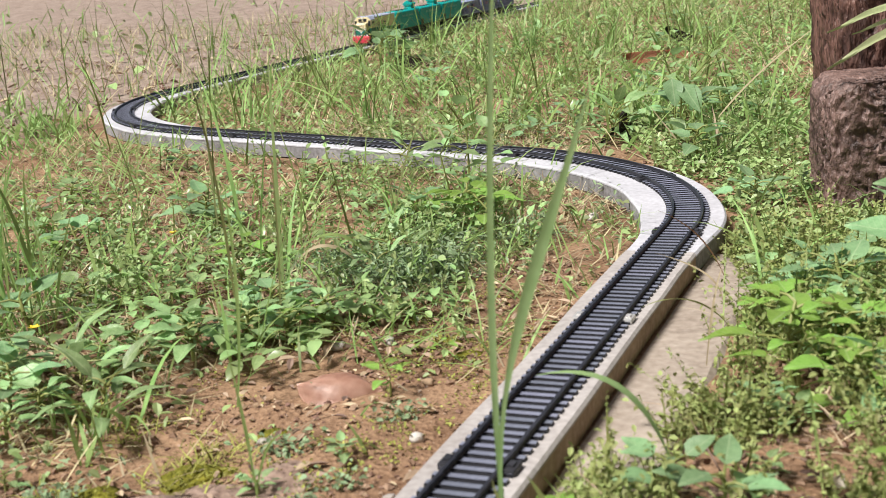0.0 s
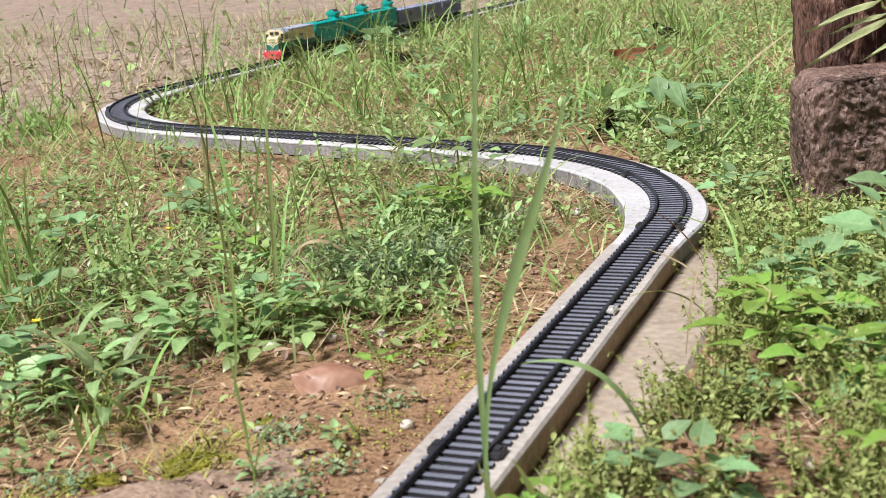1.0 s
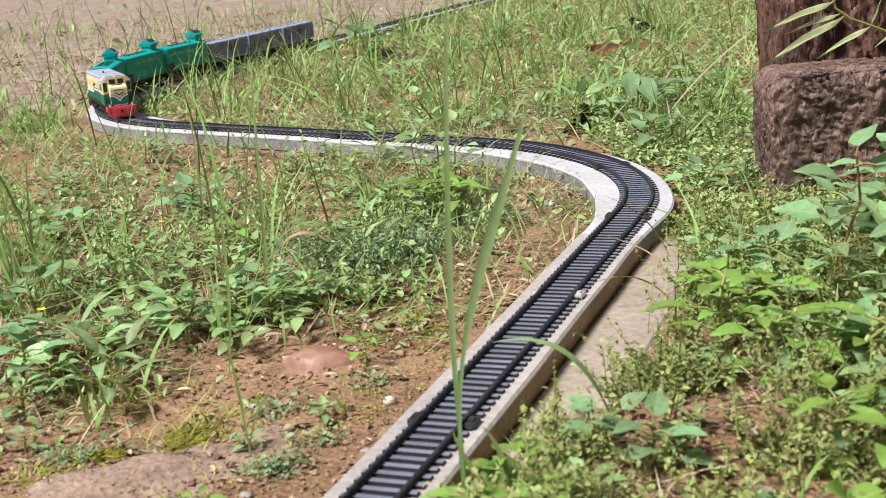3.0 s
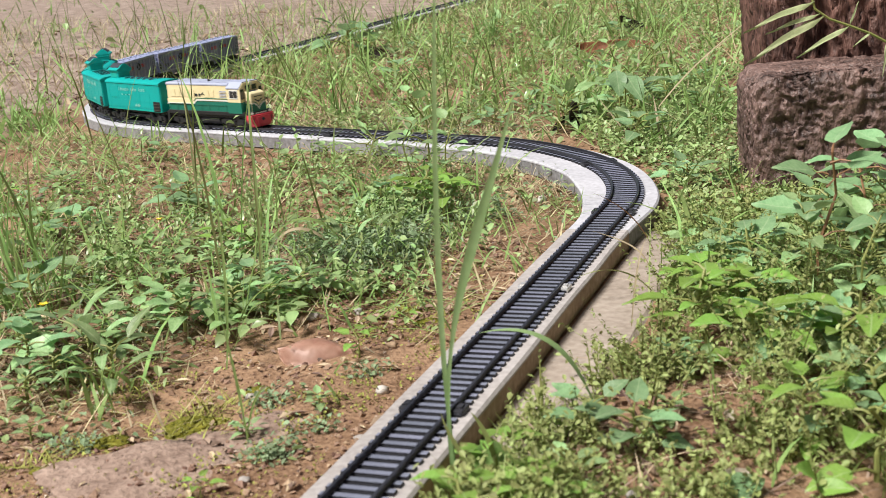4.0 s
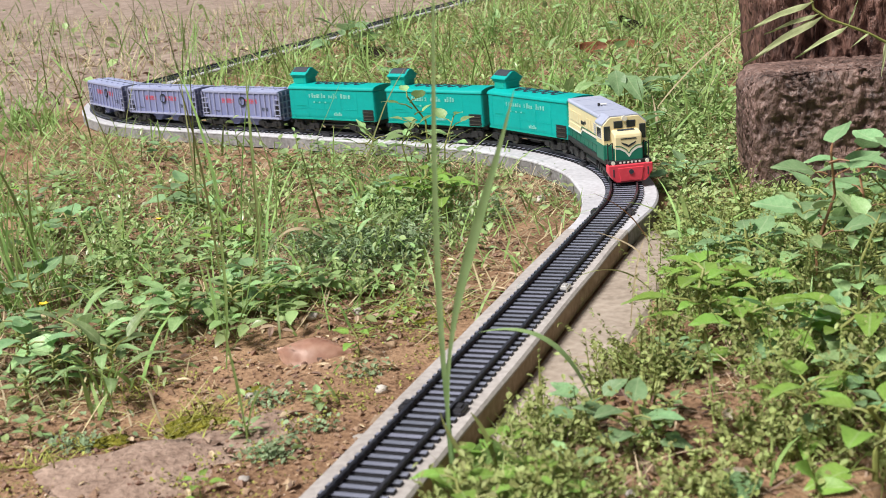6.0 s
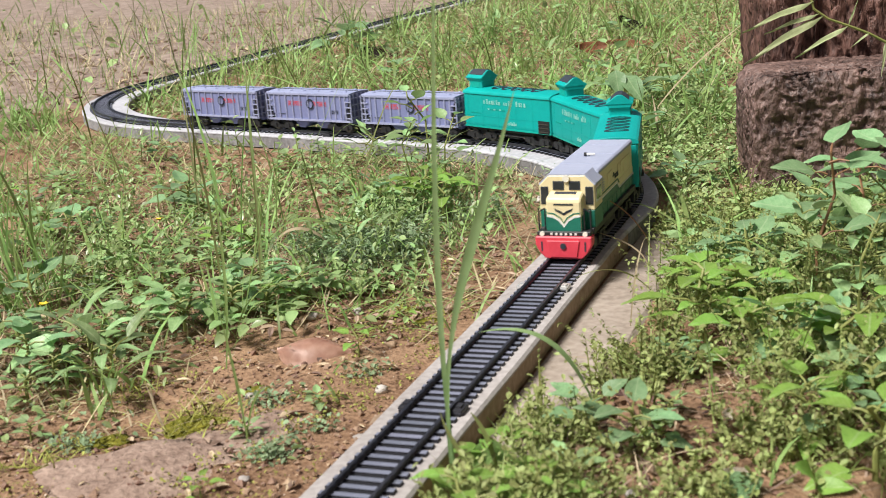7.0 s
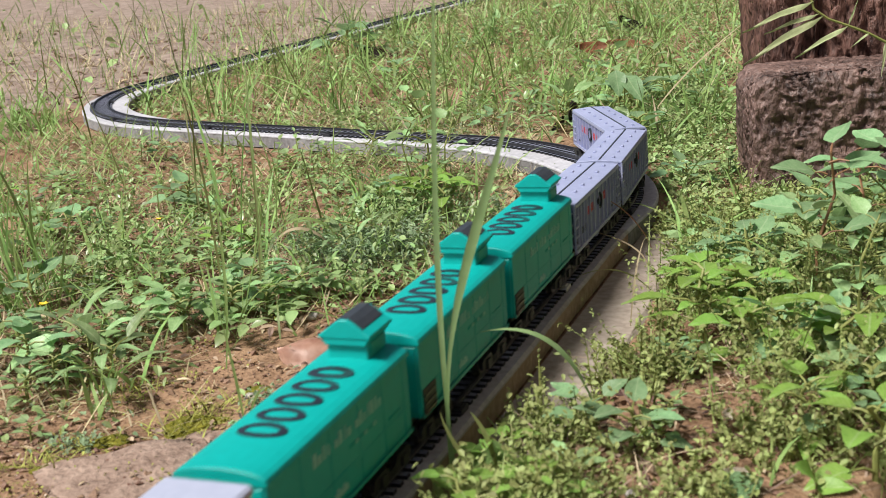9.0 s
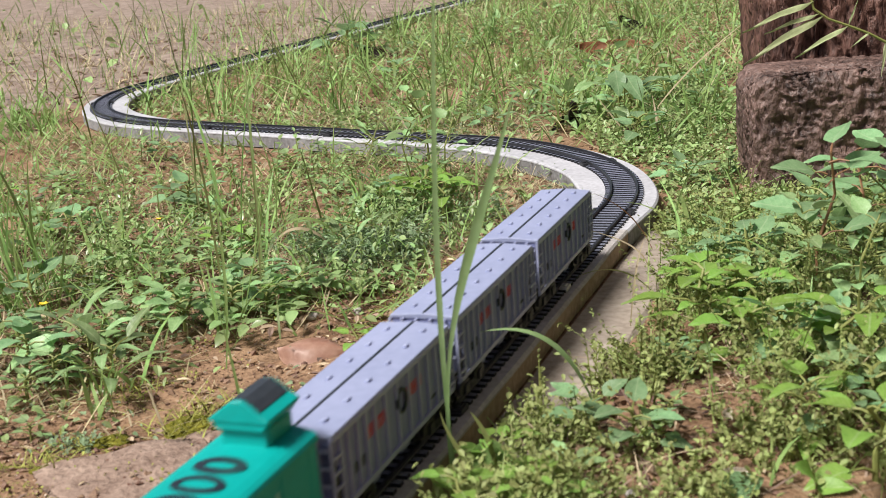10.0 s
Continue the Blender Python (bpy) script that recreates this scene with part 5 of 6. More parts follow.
# dead stems and bits lying among the near weeds
xy = scatter(1500, 0.03, 0.30, 0.37, 0.72, right_side, 0.050, 14, 81.0, 0.1)
blades("dead_stems", xy, rng.uniform(0.008, 0.034, len(xy)), rng.uniform(0.0005, 0.0011, len(xy)), rng.uniform(0.8, 1.15, len(xy)), rng.uniform(0, 0.4, len(xy)), LITTER,
       "thin dead brown stems lying among weeds", levels=5)
xy = scatter(2600, 0.03, 0.30, 0.37, 0.80, right_side, 0.052, 18, 83.0, 0.1)
leaflets("dead_leaf_bits", xy, rng.uniform(0.002, 0.008, len(xy)), 0.004, DEAD_BITS, "dark rotting bits of leaves on the soil", tilt=0.5, slim=0.45, z_from=0.0004)
xy = scatter(2500, -0.40, 0.02, 0.62, 1.30, None, 0.032, 12, 85.0, 0.0)
leaflets("field_litter", xy, rng.uniform(0.003, 0.010, len(xy)), 0.005, LITTER, "brown curled bits of dead leaves in the field", tilt=0.5, slim=0.4, z_from=0.0006)

# crumbs of soil and bits of litter
def crumbs(name, xy, lo, hi, mat, label):
    z = ground_many(xy)
    verts, faces = [], []
    for (x, y), zz in zip(xy, z):
        r = lo + (hi - lo) * rng.uniform() ** 3
        b = len(verts)
        q = Euler(rng.uniform(0, 6, 3)).to_matrix()
        for v in ((1, 0, 0), (-1, 0, 0), (0, 1, 0), (0, -1, 0), (0, 0, 1), (0, 0, -1)):
            p = q @ (Vector(v) * r * rng.uniform(0.45, 1.3))
            verts.append((x + p.x, y + p.y, zz + r * 0.35 + p.z * 0.75))
        faces += [(b + i, b + j, b + k) for i, j, k in ((0, 2, 4), (2, 1, 4), (1, 3, 4), (3, 0, 4), (2, 0, 5), (1, 2, 5), (3, 1, 5), (0, 3, 5))]
    stuff(name, verts, faces, mat, label, "soil", smooth=False)


crumbs("soil_crumbs", scatter(17000, -0.30, 0.05, 0.40, 0.95, lambda x, y: (x < line_x(y)) * 1.0, 0.026, 14, 2.2, 0.1), 0.0005, 0.0026, CLOD, "crumbs and small clods of reddish soil")
crumbs("soil_crumbs", scatter(7000, 0.0, 0.30, 0.37, 0.90, right_side, 0.055, 14, 2.6, 0.1), 0.0005, 0.0026, CLOD, "crumbs and small clods of reddish soil")
crumbs("soil_crumbs", scatter(5000, -0.9, 0.2, 0.95, 2.5, None, 0.034, 10, 3.3, -0.1), 0.0012, 0.0050, CLOD, "scattered clods on paler soil")
crumbs("pale_grit", scatter(5000, -0.30, 0.05, 0.40, 1.0, lambda x, y: (x < line_x(y)) * 1.0, 0.025, 18, 41.0, 0.0), 0.0003, 0.0013, CLOD_PALE, "pale grit scattered on the soil")
xy = scatter(3600, -1.3, -0.2, 1.35, 3.4, None, 0.034, 3, 43.0, -0.25)
leaflets("sand_litter", xy, 0.005 + 0.022 * rng.uniform(0, 1, len(xy)) ** 3, 0.003, LITTER, "brown leaf bits and twigs on the pale sand", tilt=0.25, slim=0.28, z_from=0.0008)
xy = scatter(5000, -0.40, 0.30, 0.42, 1.5, None, 0.030, 9, 5.5, -0.1)
xy = xy[~((xy[:, 0] > line_x(xy[:, 1])) & (xy[:, 0] < line_x(xy[:, 1]) + 0.07))]
leaflets("leaf_litter", xy, rng.uniform(0.003, 0.010, len(xy)), 0.002, LITTER, "brown bits of leaf litter on the soil", tilt=0.2, slim=0.35, z_from=0.0005)


# ---------------------------------------------------------------- single plants
def leaf_mesh(name, mat, slim=0.5, droop=0.25, fold=0.16, tip=0.55, wavy=0.02, seed=0):
    """A leaf one metre long, to be scaled: oval, folded along the midrib, drooping to the tip."""
    nu, nv = 7, 5
    verts, faces = [], []
    for i in range(nu):
        t = i / (nu - 1)
        w = slim * 0.5 * max(0.02, math.sin(math.pi * t ** tip) ** 0.75)
        for j in range(nv):
            s = j / (nv - 1) * 2 - 1
            z = fold * abs(s) * w * 2 - droop * t * t + 0.1 * t + wavy * math.sin(t * 9 + s * 3 + seed)
            verts.append((t, s * w, z))
    for i in range(nu - 1):
        for j in range(nv - 1):
            a = i * nv + j
            faces.append((a, a + 1, a + nv + 1, a + nv))
    me = bpy.data.meshes.new(name)
    me.from_pydata(verts, [], faces)
    me.polygons.foreach_set("use_smooth", [True] * len(faces))
    me.materials.append(mat)
    return me


LEAF_OVAL = leaf_mesh("leaf", BROAD, 0.60, 0.14)
LEAF_PALE = leaf_mesh("leaf", BROAD_PALE, 0.66, 0.18, 0.10, 0.6)
LEAF_LONG = leaf_mesh("leaf", BROAD, 0.30, 0.35, 0.12)
LEAF_LIME = leaf_mesh("leaf", BROAD_LIME, 0.58, 0.2, 0.14)
LEAF_NARROW = leaf_mesh("leaf", TWIG_LEAF, 0.085, 0.13, 0.05)


def stem_mesh(pts, r0, r1, sides=6):
    bm = bmesh.new()
    rows = []
    for i, p in enumerate(pts):
        d = (Vector(pts[min(i + 1, len(pts) - 1)]) - Vector(pts[max(i - 1, 0)])).normalized()
        q = d.to_track_quat("Z", "Y")
        r = r0 + (r1 - r0) * i / (len(pts) - 1)
        rows.append([bm.verts.new(Vector(p) + q @ Vector((r * math.cos(k * math.tau / sides), r * math.sin(k * math.tau / sides), 0))) for k in range(sides)])
    for a, b in zip(rows, rows[1:]):
        for k in range(sides):
            j = (k + 1) % sides
            bm.faces.new((a[k], a[j], b[j], b[k]))
    bm.faces.new(rows[0][::-1])
    bm.faces.new(rows[-1])
    return bm


def add_leaf(parent, mesh, at, length, azimuth, pitch=0.0, roll=0.0):
    lf = new("leaf", mesh)
    lf.parent = parent
    lf.matrix_local = Matrix.Translation(at) @ Euler((roll, -pitch, azimuth), "XYZ").to_matrix().to_4x4() @ Matrix.Diagonal((length, length, length, 1))
    return lf


def build_weed(height, leaf, count, mesh, label, stem_mat=STEM, seed=0, whorl=0.5, upright=0.2):
    """A broad-leaved weed: a thin stem, stalks and leaves set round it."""
    rnd = random.Random(seed)
    weed = tagged(new("weed"), label, "weed", group="broad-leaved weeds")
    bend = [(height * 0.22 * rnd.uniform(-1, 1) * t * t, height * 0.22 * rnd.uniform(-1, 1) * t * t, height * t) for t in (0, 0.35, 0.7, 1.0)]
    bm = stem_mesh([(0, 0, -0.004)] + bend[1:], 0.0011, 0.0006)
    spots = []
    for i in range(count):
        t = 0.12 + 0.88 * (i / max(1, count - 1)) ** whorl
        az = i * 2.4 + rnd.uniform(-0.4, 0.4)
        p = Vector((bend[3][0] * t * t, bend[3][1] * t * t, height * t))
        stalk = leaf * rnd.uniform(0.35, 0.8) * (1.15 - 0.6 * t)
        e = p + Vector((math.cos(az) * stalk, math.sin(az) * stalk, stalk * rnd.uniform(0.1, 0.5)))
        part("leaf_stalk", stem_mesh([p, (p + e) / 2 + Vector((0, 0, stalk * 0.12)), e], 0.0006, 0.0004, 4), stem_mat, weed)
        spots.append((e, leaf * rnd.uniform(0.65, 1.15) * (1.1 - 0.35 * t), az + rnd.uniform(-0.3, 0.3), rnd.uniform(-0.25, 0.35) + upright * t, rnd.uniform(-0.35, 0.35)))
    part("stem", bm, stem_mat, weed)
    for e, ln, az, pi, ro in spots:
        add_leaf(weed, mesh, e, ln, az, pi, ro)
    return weed


def plant(proto, x, y, turn, size, z=None):
    m = pose(x, y, ground_z(x, y) if z is None else z, 0, 0, turn) @ Matrix.Diagonal((size, size, size, 1))
    return copy_thing(proto, m)


W_ROUND = build_weed(0.014, 0.0135, 10, LEAF_OVAL, "small weed with oval mid-green leaves on soil", seed=1)
W_PALE = build_weed(0.020, 0.019, 8, LEAF_PALE, "weed with pale shiny oval leaves on soil", seed=2)
W_LONG = build_weed(0.024, 0.027, 9, LEAF_LONG, "weed with long pointed green leaves on soil", seed=3, whorl=1.0, upright=0.6)
W_LIME = build_weed(0.026, 0.019, 7, LEAF_LIME, "young weed with bright lime-green leaves on soil", seed=4)
W_TALL = build_weed(0.075, 0.022, 12, LEAF_OVAL, "tall leafy weed with oval green leaves", seed=5, whorl=0.8)
W_RED = build_weed(0.080, 0.030, 8, LEAF_PALE, "tall weed with a reddish stem and pale leaves", STEM_RED, seed=6, whorl=0.55)
PROTO = {"round": W_ROUND, "pale": W_PALE, "long": W_LONG, "lime": W_LIME, "tall": W_TALL, "red": W_RED}
first_spot = {"round": (-0.197, 0.585, 20, 1.15), "pale": (-0.226, 0.624, 80, 1.3), "long": (-0.183, 0.606, 40, 1.1), "lime": (0.122, 0.562, 10, 1.1),
              "tall": (-0.006, 0.985, 30, 0.9), "red": (0.195, 0.625, 200, 1.0)}
for kind, (x, y, turn, size) in first_spot.items():
    PROTO[kind].matrix_world = pose(x, y, ground_z(x, y), 0, 0, turn)

WEEDS = [("pale", -0.130, 2.020, 60, 2.6), ("round", -0.095, 1.980, 200, 2.4), ("lime", 0.000, 0.385, 70, 0.9), ("lime", 0.026, 0.400, 200, 0.8), ("round", 0.040, 0.425, 10, 0.9), ("lime", -0.014, 0.885, 0, 1.3), ("lime", 0.002, 0.868, 120, 1.2), ("round", -0.022, 0.902, 40, 1.3), ("lime", -0.004, 0.905, 220, 1.2), ("round", -0.030, 0.872, 300, 1.0),
         ("round", -0.168, 0.647, 70, 1.2), ("round", -0.144, 0.651, 130, 1.25), ("round", -0.150, 0.668, 200, 1.3), ("round", -0.120, 0.668, 15, 1.25), ("round", -0.101, 0.672, 320, 1.1),
         ("round", -0.085, 0.690, 250, 1.2), ("pale", -0.112, 0.700, 120, 1.0), ("long", -0.166, 0.575, 160, 1.0), ("round", -0.205, 0.566, 260, 0.9), ("pale", -0.214, 0.598, 10, 1.0),
         ("round", -0.186, 0.640, 300, 1.1), ("pale", -0.236, 0.690, 210, 1.2), ("round", -0.222, 0.740, 40, 1.2), ("pale", -0.195, 0.945, 15, 1.25), ("round", -0.180, 0.930, 100, 1.0),
         ("round", -0.141, 0.775, 45, 1.0), ("lime", -0.145, 0.800, 0, 0.9), ("long", -0.050, 0.790, 70, 0.9), ("long", -0.062, 0.765, 130, 0.8), ("tall", -0.020, 0.960, 100, 0.8),
         ("tall", 0.006, 0.940, 220, 0.85), ("round", 0.002, 0.900, 320, 1.1), ("pale", -0.045, 0.945, 60, 1.1), ("round", -0.215, 1.150, 200, 0.8), ("pale", -0.260, 1.195, 300, 0.8),
         ("round", -0.130, 1.090, 20, 1.1), ("round", -0.100, 1.120, 20, 1.0), ("long", -0.060, 1.100, 220, 1.0), ("lime", -0.023, 0.633, 10, 0.35), ("lime", -0.046, 0.588, 100, 0.55),
         ("lime", 0.147, 0.573, 110, 1.2), ("lime", 0.150, 0.533, 200, 1.1), ("round", 0.139, 0.545, 300, 1.1), ("pale", 0.146, 0.650, 80, 1.0), ("lime", 0.132, 0.640, 170, 0.9),
         ("pale", 0.168, 0.690, 30, 1.1), ("round", 0.182, 0.650, 130, 1.2), ("pale", 0.176, 0.535, 330, 1.0), ("round", 0.110, 0.520, 90, 0.7), ("round", 0.165, 0.500, 190, 1.0),
         ("lime", 0.132, 0.620, 240, 1.0), ("pale", 0.182, 0.900, 0, 1.0), ("pale", 0.177, 1.075, 90, 1.3), ("tall", 0.190, 1.250, 40, 1.0), ("tall", 0.205, 1.220, 140, 0.95),
         ("pale", 0.197, 1.235, 260, 1.6), ("red", 0.235, 0.660, 60, 0.9), ("red", 0.262, 0.700, 130, 1.0), ("pale", 0.270, 0.740, 290, 1.6), ("pale", 0.235, 0.745, 20, 1.5),
         ("pale", 0.300, 0.770, 120, 1.5), ("round", 0.225, 0.585, 70, 1.2), ("round", 0.205, 0.560, 170, 1.0), ("pale", 0.150, 0.455, 60, 0.9), ("round", 0.080, 0.455, 160, 0.7),
         ("lime", 0.017, 0.432, 150, 0.75), ("pale", 0.055, 0.470, 280, 0.8), ("round", 0.190, 0.475, 60, 1.0), ("lime", -0.100, 0.440, 220, 0.35), ("round", -0.090, 0.500, 80, 0.45),
         ("round", -0.190, 0.520, 30, 0.6), ("round", -0.060, 0.520, 140, 0.5), ("tall", -0.300, 0.830, 60, 0.8), ("round", -0.290, 0.905, 120, 1.3), ("pale", -0.265, 0.875, 240, 1.1),
         ("round", -0.325, 1.060, 0, 1.2), ("lime", 0.123, 0.576, 30, 1.30), ("round", 0.147, 0.606, 100, 1.50), ("pale", 0.170, 0.662, 200, 1.30), ("tall", 0.184, 0.597, 40, 0.75), ("tall", 0.194, 0.559, 200, 0.80), ("lime", 0.171, 0.504, 300, 1.40),
         ("round", 0.168, 0.467, 20, 1.50), ("pale", 0.155, 0.536, 70, 1.20), ("lime", 0.139, 0.533, 150, 1.20), ("round", 0.147, 0.703, 60, 1.10), ("long", 0.224, 0.682, 10, 1.20), ("long", 0.230, 0.645, 120, 1.30),
         ("lime", 0.135, 0.450, 250, 1.00), ("pale", 0.068, 0.452, 330, 0.90), ("lime", 0.150, 0.412, 190, 1.20), ("tall", 0.247, 0.675, 320, 0.80),
         ("pale", 0.250, 1.320, 200, 1.3), ("round", 0.300, 1.280, 50, 1.2), ("round", 0.120, 1.200, 250, 1.0), ("pale", 0.060, 1.240, 10, 1.0)]
for kind, x, y, turn, size in WEEDS:
    plant(PROTO[kind], x, y, turn, size)
for k in range(60):                                            # more of them over the weedy field
    x, y = random.uniform(-0.42, 0.02), random.uniform(0.66, 1.25)
    if off_line([(x, y)])[0] < 0.05 or y > 1.05 - 0.75 * x or noise.noise(Vector((x * 9, y * 9, 4))) < -0.1:
        continue
    plant(PROTO[random.choice(("round", "round", "pale", "long", "lime"))], x, y, random.uniform(0, 360), random.uniform(0.35, 0.65))
for k in range(40):
    x, y = random.uniform(0.06, 0.36), random.uniform(0.44, 1.6)
    if x < line_x(y) + 0.085 or off_line([(x, y)])[0] < 0.06 or (x > 0.2 and 0.8 < y < 1.1):
        continue
    plant(PROTO[random.choice(("round", "pale", "lime"))], x, y, random.uniform(0, 360), random.uniform(0.5, 1.0))


for k in range(45):                                            # and a few in the meadow
    x, y = random.uniform(-0.15, 0.6), random.uniform(1.2, 2.5)
    if off_line([(x, y)])[0] < 0.06 or 0.38 * y - x - 1.051 > -0.05 or y < 1.2 - 1.05 * x:
        continue
    plant(PROTO[random.choice(("round", "pale", "long"))], x, y, random.uniform(0, 360), random.uniform(0.7, 1.5))


def ribbon(name, pts, width, mat, label, category, side=(1, 0, 0), fold=0.25, foot=0.45, belly=0.40):
    """One grass blade along a bent line, folded along its middle."""
    n = 14
    bm = bmesh.new()
    P = [Vector(p) for p in pts]

    def curve(t):
        q = P[:]
        while len(q) > 1:
            q = [a.lerp(b, t) for a, b in zip(q, q[1:])]
        return q[0]
    rows = []
    for i in range(n + 1):
        t = i / n
        c = curve(t)
        d = (curve(min(1, t + 0.02)) - curve(max(0, t - 0.02))).normalized()
        s = Vector(side)
        s = (s - d * s.dot(d)).normalized()
        up = s.cross(d)
        w = width * 0.5 * (foot + (1 - foot) * soft(t, belly - 0.30, belly)) * max(0.03, 1 - t ** 3)
        rows.append([bm.verts.new(c - s * w + up * w * fold), bm.verts.new(c), bm.verts.new(c + s * w + up * w * fold)])
    for a, b in zip(rows, rows[1:]):
        for k in (0, 1):
            bm.faces.new((a[k], a[k + 1], b[k + 1], b[k]))
    ob = part(name, bm, mat, None, smooth=True)
    return tagged(ob, label, category)


g0 = ground_z(0.008, 0.425)
ribbon("grass_blade", [(-0.002, 0.425, g0 - 0.002), (-0.008, 0.425, 0.050), (0.010, 0.425, 0.075), (0.0284, 0.425, 0.1345)], 0.0056, BLADE, "broad green grass blade standing beside the track", "grass", foot=0.26, belly=0.68)
ribbon("grass_blade", [(-0.001, 0.426, g0 - 0.002), (-0.006, 0.425, 0.04), (-0.001, 0.425, 0.12), (0.005, 0.424, 0.19)], 0.0024, BLADE, "tall thin grass blade standing beside the track", "grass")
ribbon("grass_blade", [(0.060, 0.490, ground_z(0.06, 0.49)), (0.052, 0.490, 0.012), (0.040, 0.489, 0.031), (0.012, 0.488, 0.027)], 0.0042, BLADE, "arching green grass blade leaning over the track", "grass", side=(0.3, 1, 0.3))
ribbon("grass_blade", [(0.013, 0.412, g0 - 0.004), (0.004, 0.412, 0.004), (-0.004, 0.413, 0.014), (-0.0055, 0.413, 0.024)], 0.0020, YELLOWY, "short bent grass blade beside the track", "grass")
ribbon("grass_blade", [(0.016, 0.424, g0 - 0.004), (0.013, 0.424, 0.006), (0.009, 0.424, 0.014), (0.005, 0.424, 0.019)], 0.0022, YELLOWY, "short bent grass blade beside the track", "grass")
ribbon("grass_blade", [(-0.062, 0.76, -0.015), (-0.075, 0.76, 0.015), (-0.10, 0.75, 0.028), (-0.112, 0.74, -0.010)], 0.0050, GRASS_DRY, "pale arching grass blade in the weeds", "grass", side=(0, 1, 0.2))
ribbon("grass_blade", [(-0.055, 0.76, -0.015), (-0.072, 0.77, 0.020), (-0.09, 0.76, 0.030), (-0.115, 0.75, 0.0)], 0.0045, GRASS, "arching grass blade in the weeds", "grass", side=(0, 1, 0.2))
ribbon("dry_stem", [(0.190, 1.145, -0.014), (0.214, 1.145, 0.020), (0.240, 1.145, 0.050), (0.300, 1.10, 0.100)], 0.0040, GRASS_DRY, "long leaning pale yellow-green grass stem", "grass", side=(0, 1, 0.2))
ribbon("dry_stem", [(0.118, 0.690, -0.012), (0.116, 0.690, 0.0), (0.108, 0.70, 0.004), (0.086, 0.70, 0.012)], 0.0011, GRASS_DRY, "thin bent dry twig beside the track board", "twig")
ribbon("dry_stem", [(0.092, 0.600, -0.014), (0.094, 0.600, 0.006), (0.098, 0.61, 0.020), (0.104, 0.62, 0.026)], 0.0012, GRASS_DRY, "thin dry stem beside the cement slab", "twig")
ribbon("grass_blade", [(0.225, 0.60, -0.015), (0.222, 0.60, 0.02), (0.226, 0.60, 0.06), (0.222, 0.60, 0.095)], 0.0032, GRASS, "long green grass blade among weeds", "grass")
ribbon("grass_blade", [(0.218, 0.55, -0.015), (0.222, 0.55, 0.02), (0.226, 0.56, 0.05), (0.215, 0.56, 0.090)], 0.0030, GRASS, "long green grass blade among weeds", "grass")

ribbon("grass_blade", [(-0.0897, 0.4958, -0.016), (-0.0905, 0.497, 0.005), (-0.0925, 0.497, 0.022), (-0.0950, 0.497, 0.041)], 0.0014, GRASS_FRESH, "thin yellow-green grass stalk on bare soil", "grass")
ribbon("grass_blade", [(-0.0900, 0.4965, -0.016), (-0.0870, 0.497, 0.000), (-0.0830, 0.498, 0.008), (-0.0770, 0.499, 0.006)], 0.0012, GRASS_FRESH, "thin yellow-green grass stalk on bare soil", "grass")
ribbon("grass_blade", [(-0.1124, 0.5878, -0.016), (-0.1085, 0.597, 0.015), (-0.1095, 0.605, 0.045), (-0.1113, 0.605, 0.083)], 0.0017, GRASS, "tall green grass stalk before the field", "grass")
ribbon("grass_blade", [(-0.1110, 0.5890, -0.016), (-0.1020, 0.595, 0.012), (-0.0960, 0.600, 0.018), (-0.0880, 0.602, 0.012)], 0.0018, GRASS_FRESH, "arching green grass blade before the field", "grass", side=(0, 1, 0.2))
ribbon("grass_blade", [(-0.1054, 0.6686, -0.016), (-0.1010, 0.675, 0.020), (-0.1020, 0.680, 0.050), (-0.1015, 0.680, 0.088)], 0.0013, GRASS_STALK, "tall dark grass stalk in the field", "grass")
ribbon("dry_stem", [(0.112, 0.650, -0.012), (0.100, 0.646, 0.004), (0.085, 0.642, 0.008), (0.070, 0.640, 0.002)], 0.0012, YELLOWY, "thin sprig leaning on the track board", "twig")
ribbon("dry_stem", [(0.128, 0.735, -0.012), (0.118, 0.730, 0.012), (0.105, 0.725, 0.022), (0.090, 0.72, 0.030)], 0.0009, STEM_RED, "thin reddish twig beside the track board", "twig")
ribbon("grass_blade", [(0.148, 0.770, -0.014), (0.150, 0.770, 0.02), (0.165, 0.77, 0.045), (0.190, 0.76, 0.047)], 0.0012, GRASS, "thin arching grass stem beside the bend", "grass")

# small yellow flowers
PETAL = material("yellow_petal", (0.70, 0.50, 0.03), (0.85, 0.65, 0.06), 0.5, 200, 20, 0.0)
LEAF_PETAL = leaf_mesh("petal", PETAL, 0.8, 0.1, 0.1)
for x, y, h in ((-0.203, 0.880, 0.012), (-0.222, 0.660, 0.014)):
    fl = tagged(new("flower"), "tiny yellow flower on a thin stem", "flower")
    fl.location = (x, y, ground_z(x, y))
    part("stem", stem_mesh([(0, 0, -0.002), (0.001, 0, h * 0.5), (0, 0, h)], 0.0004, 0.0003, 5), STEM, fl)
    for k in range(5):
        pt = add_leaf(fl, LEAF_PETAL, (0, 0, h), 0.0036, k * math.tau / 5, 0.5)
        pt.name = "petal"

# twig with narrow leaves that hangs across the post
twig = tagged(new("leafy_twig"), "hanging twig with long narrow yellowish green leaves", "branch")
TW = [(0.2440, 0.800, 0.1300), (0.2467, 0.800, 0.1200), (0.2560, 0.800, 0.1130), (0.2684, 0.800, 0.1080), (0.2820, 0.800, 0.1020), (0.2932, 0.800, 0.0954), (0.3200, 0.805, 0.0820)]
part("stem", stem_mesh(TW, 0.0008, 0.0010), STEM, twig)


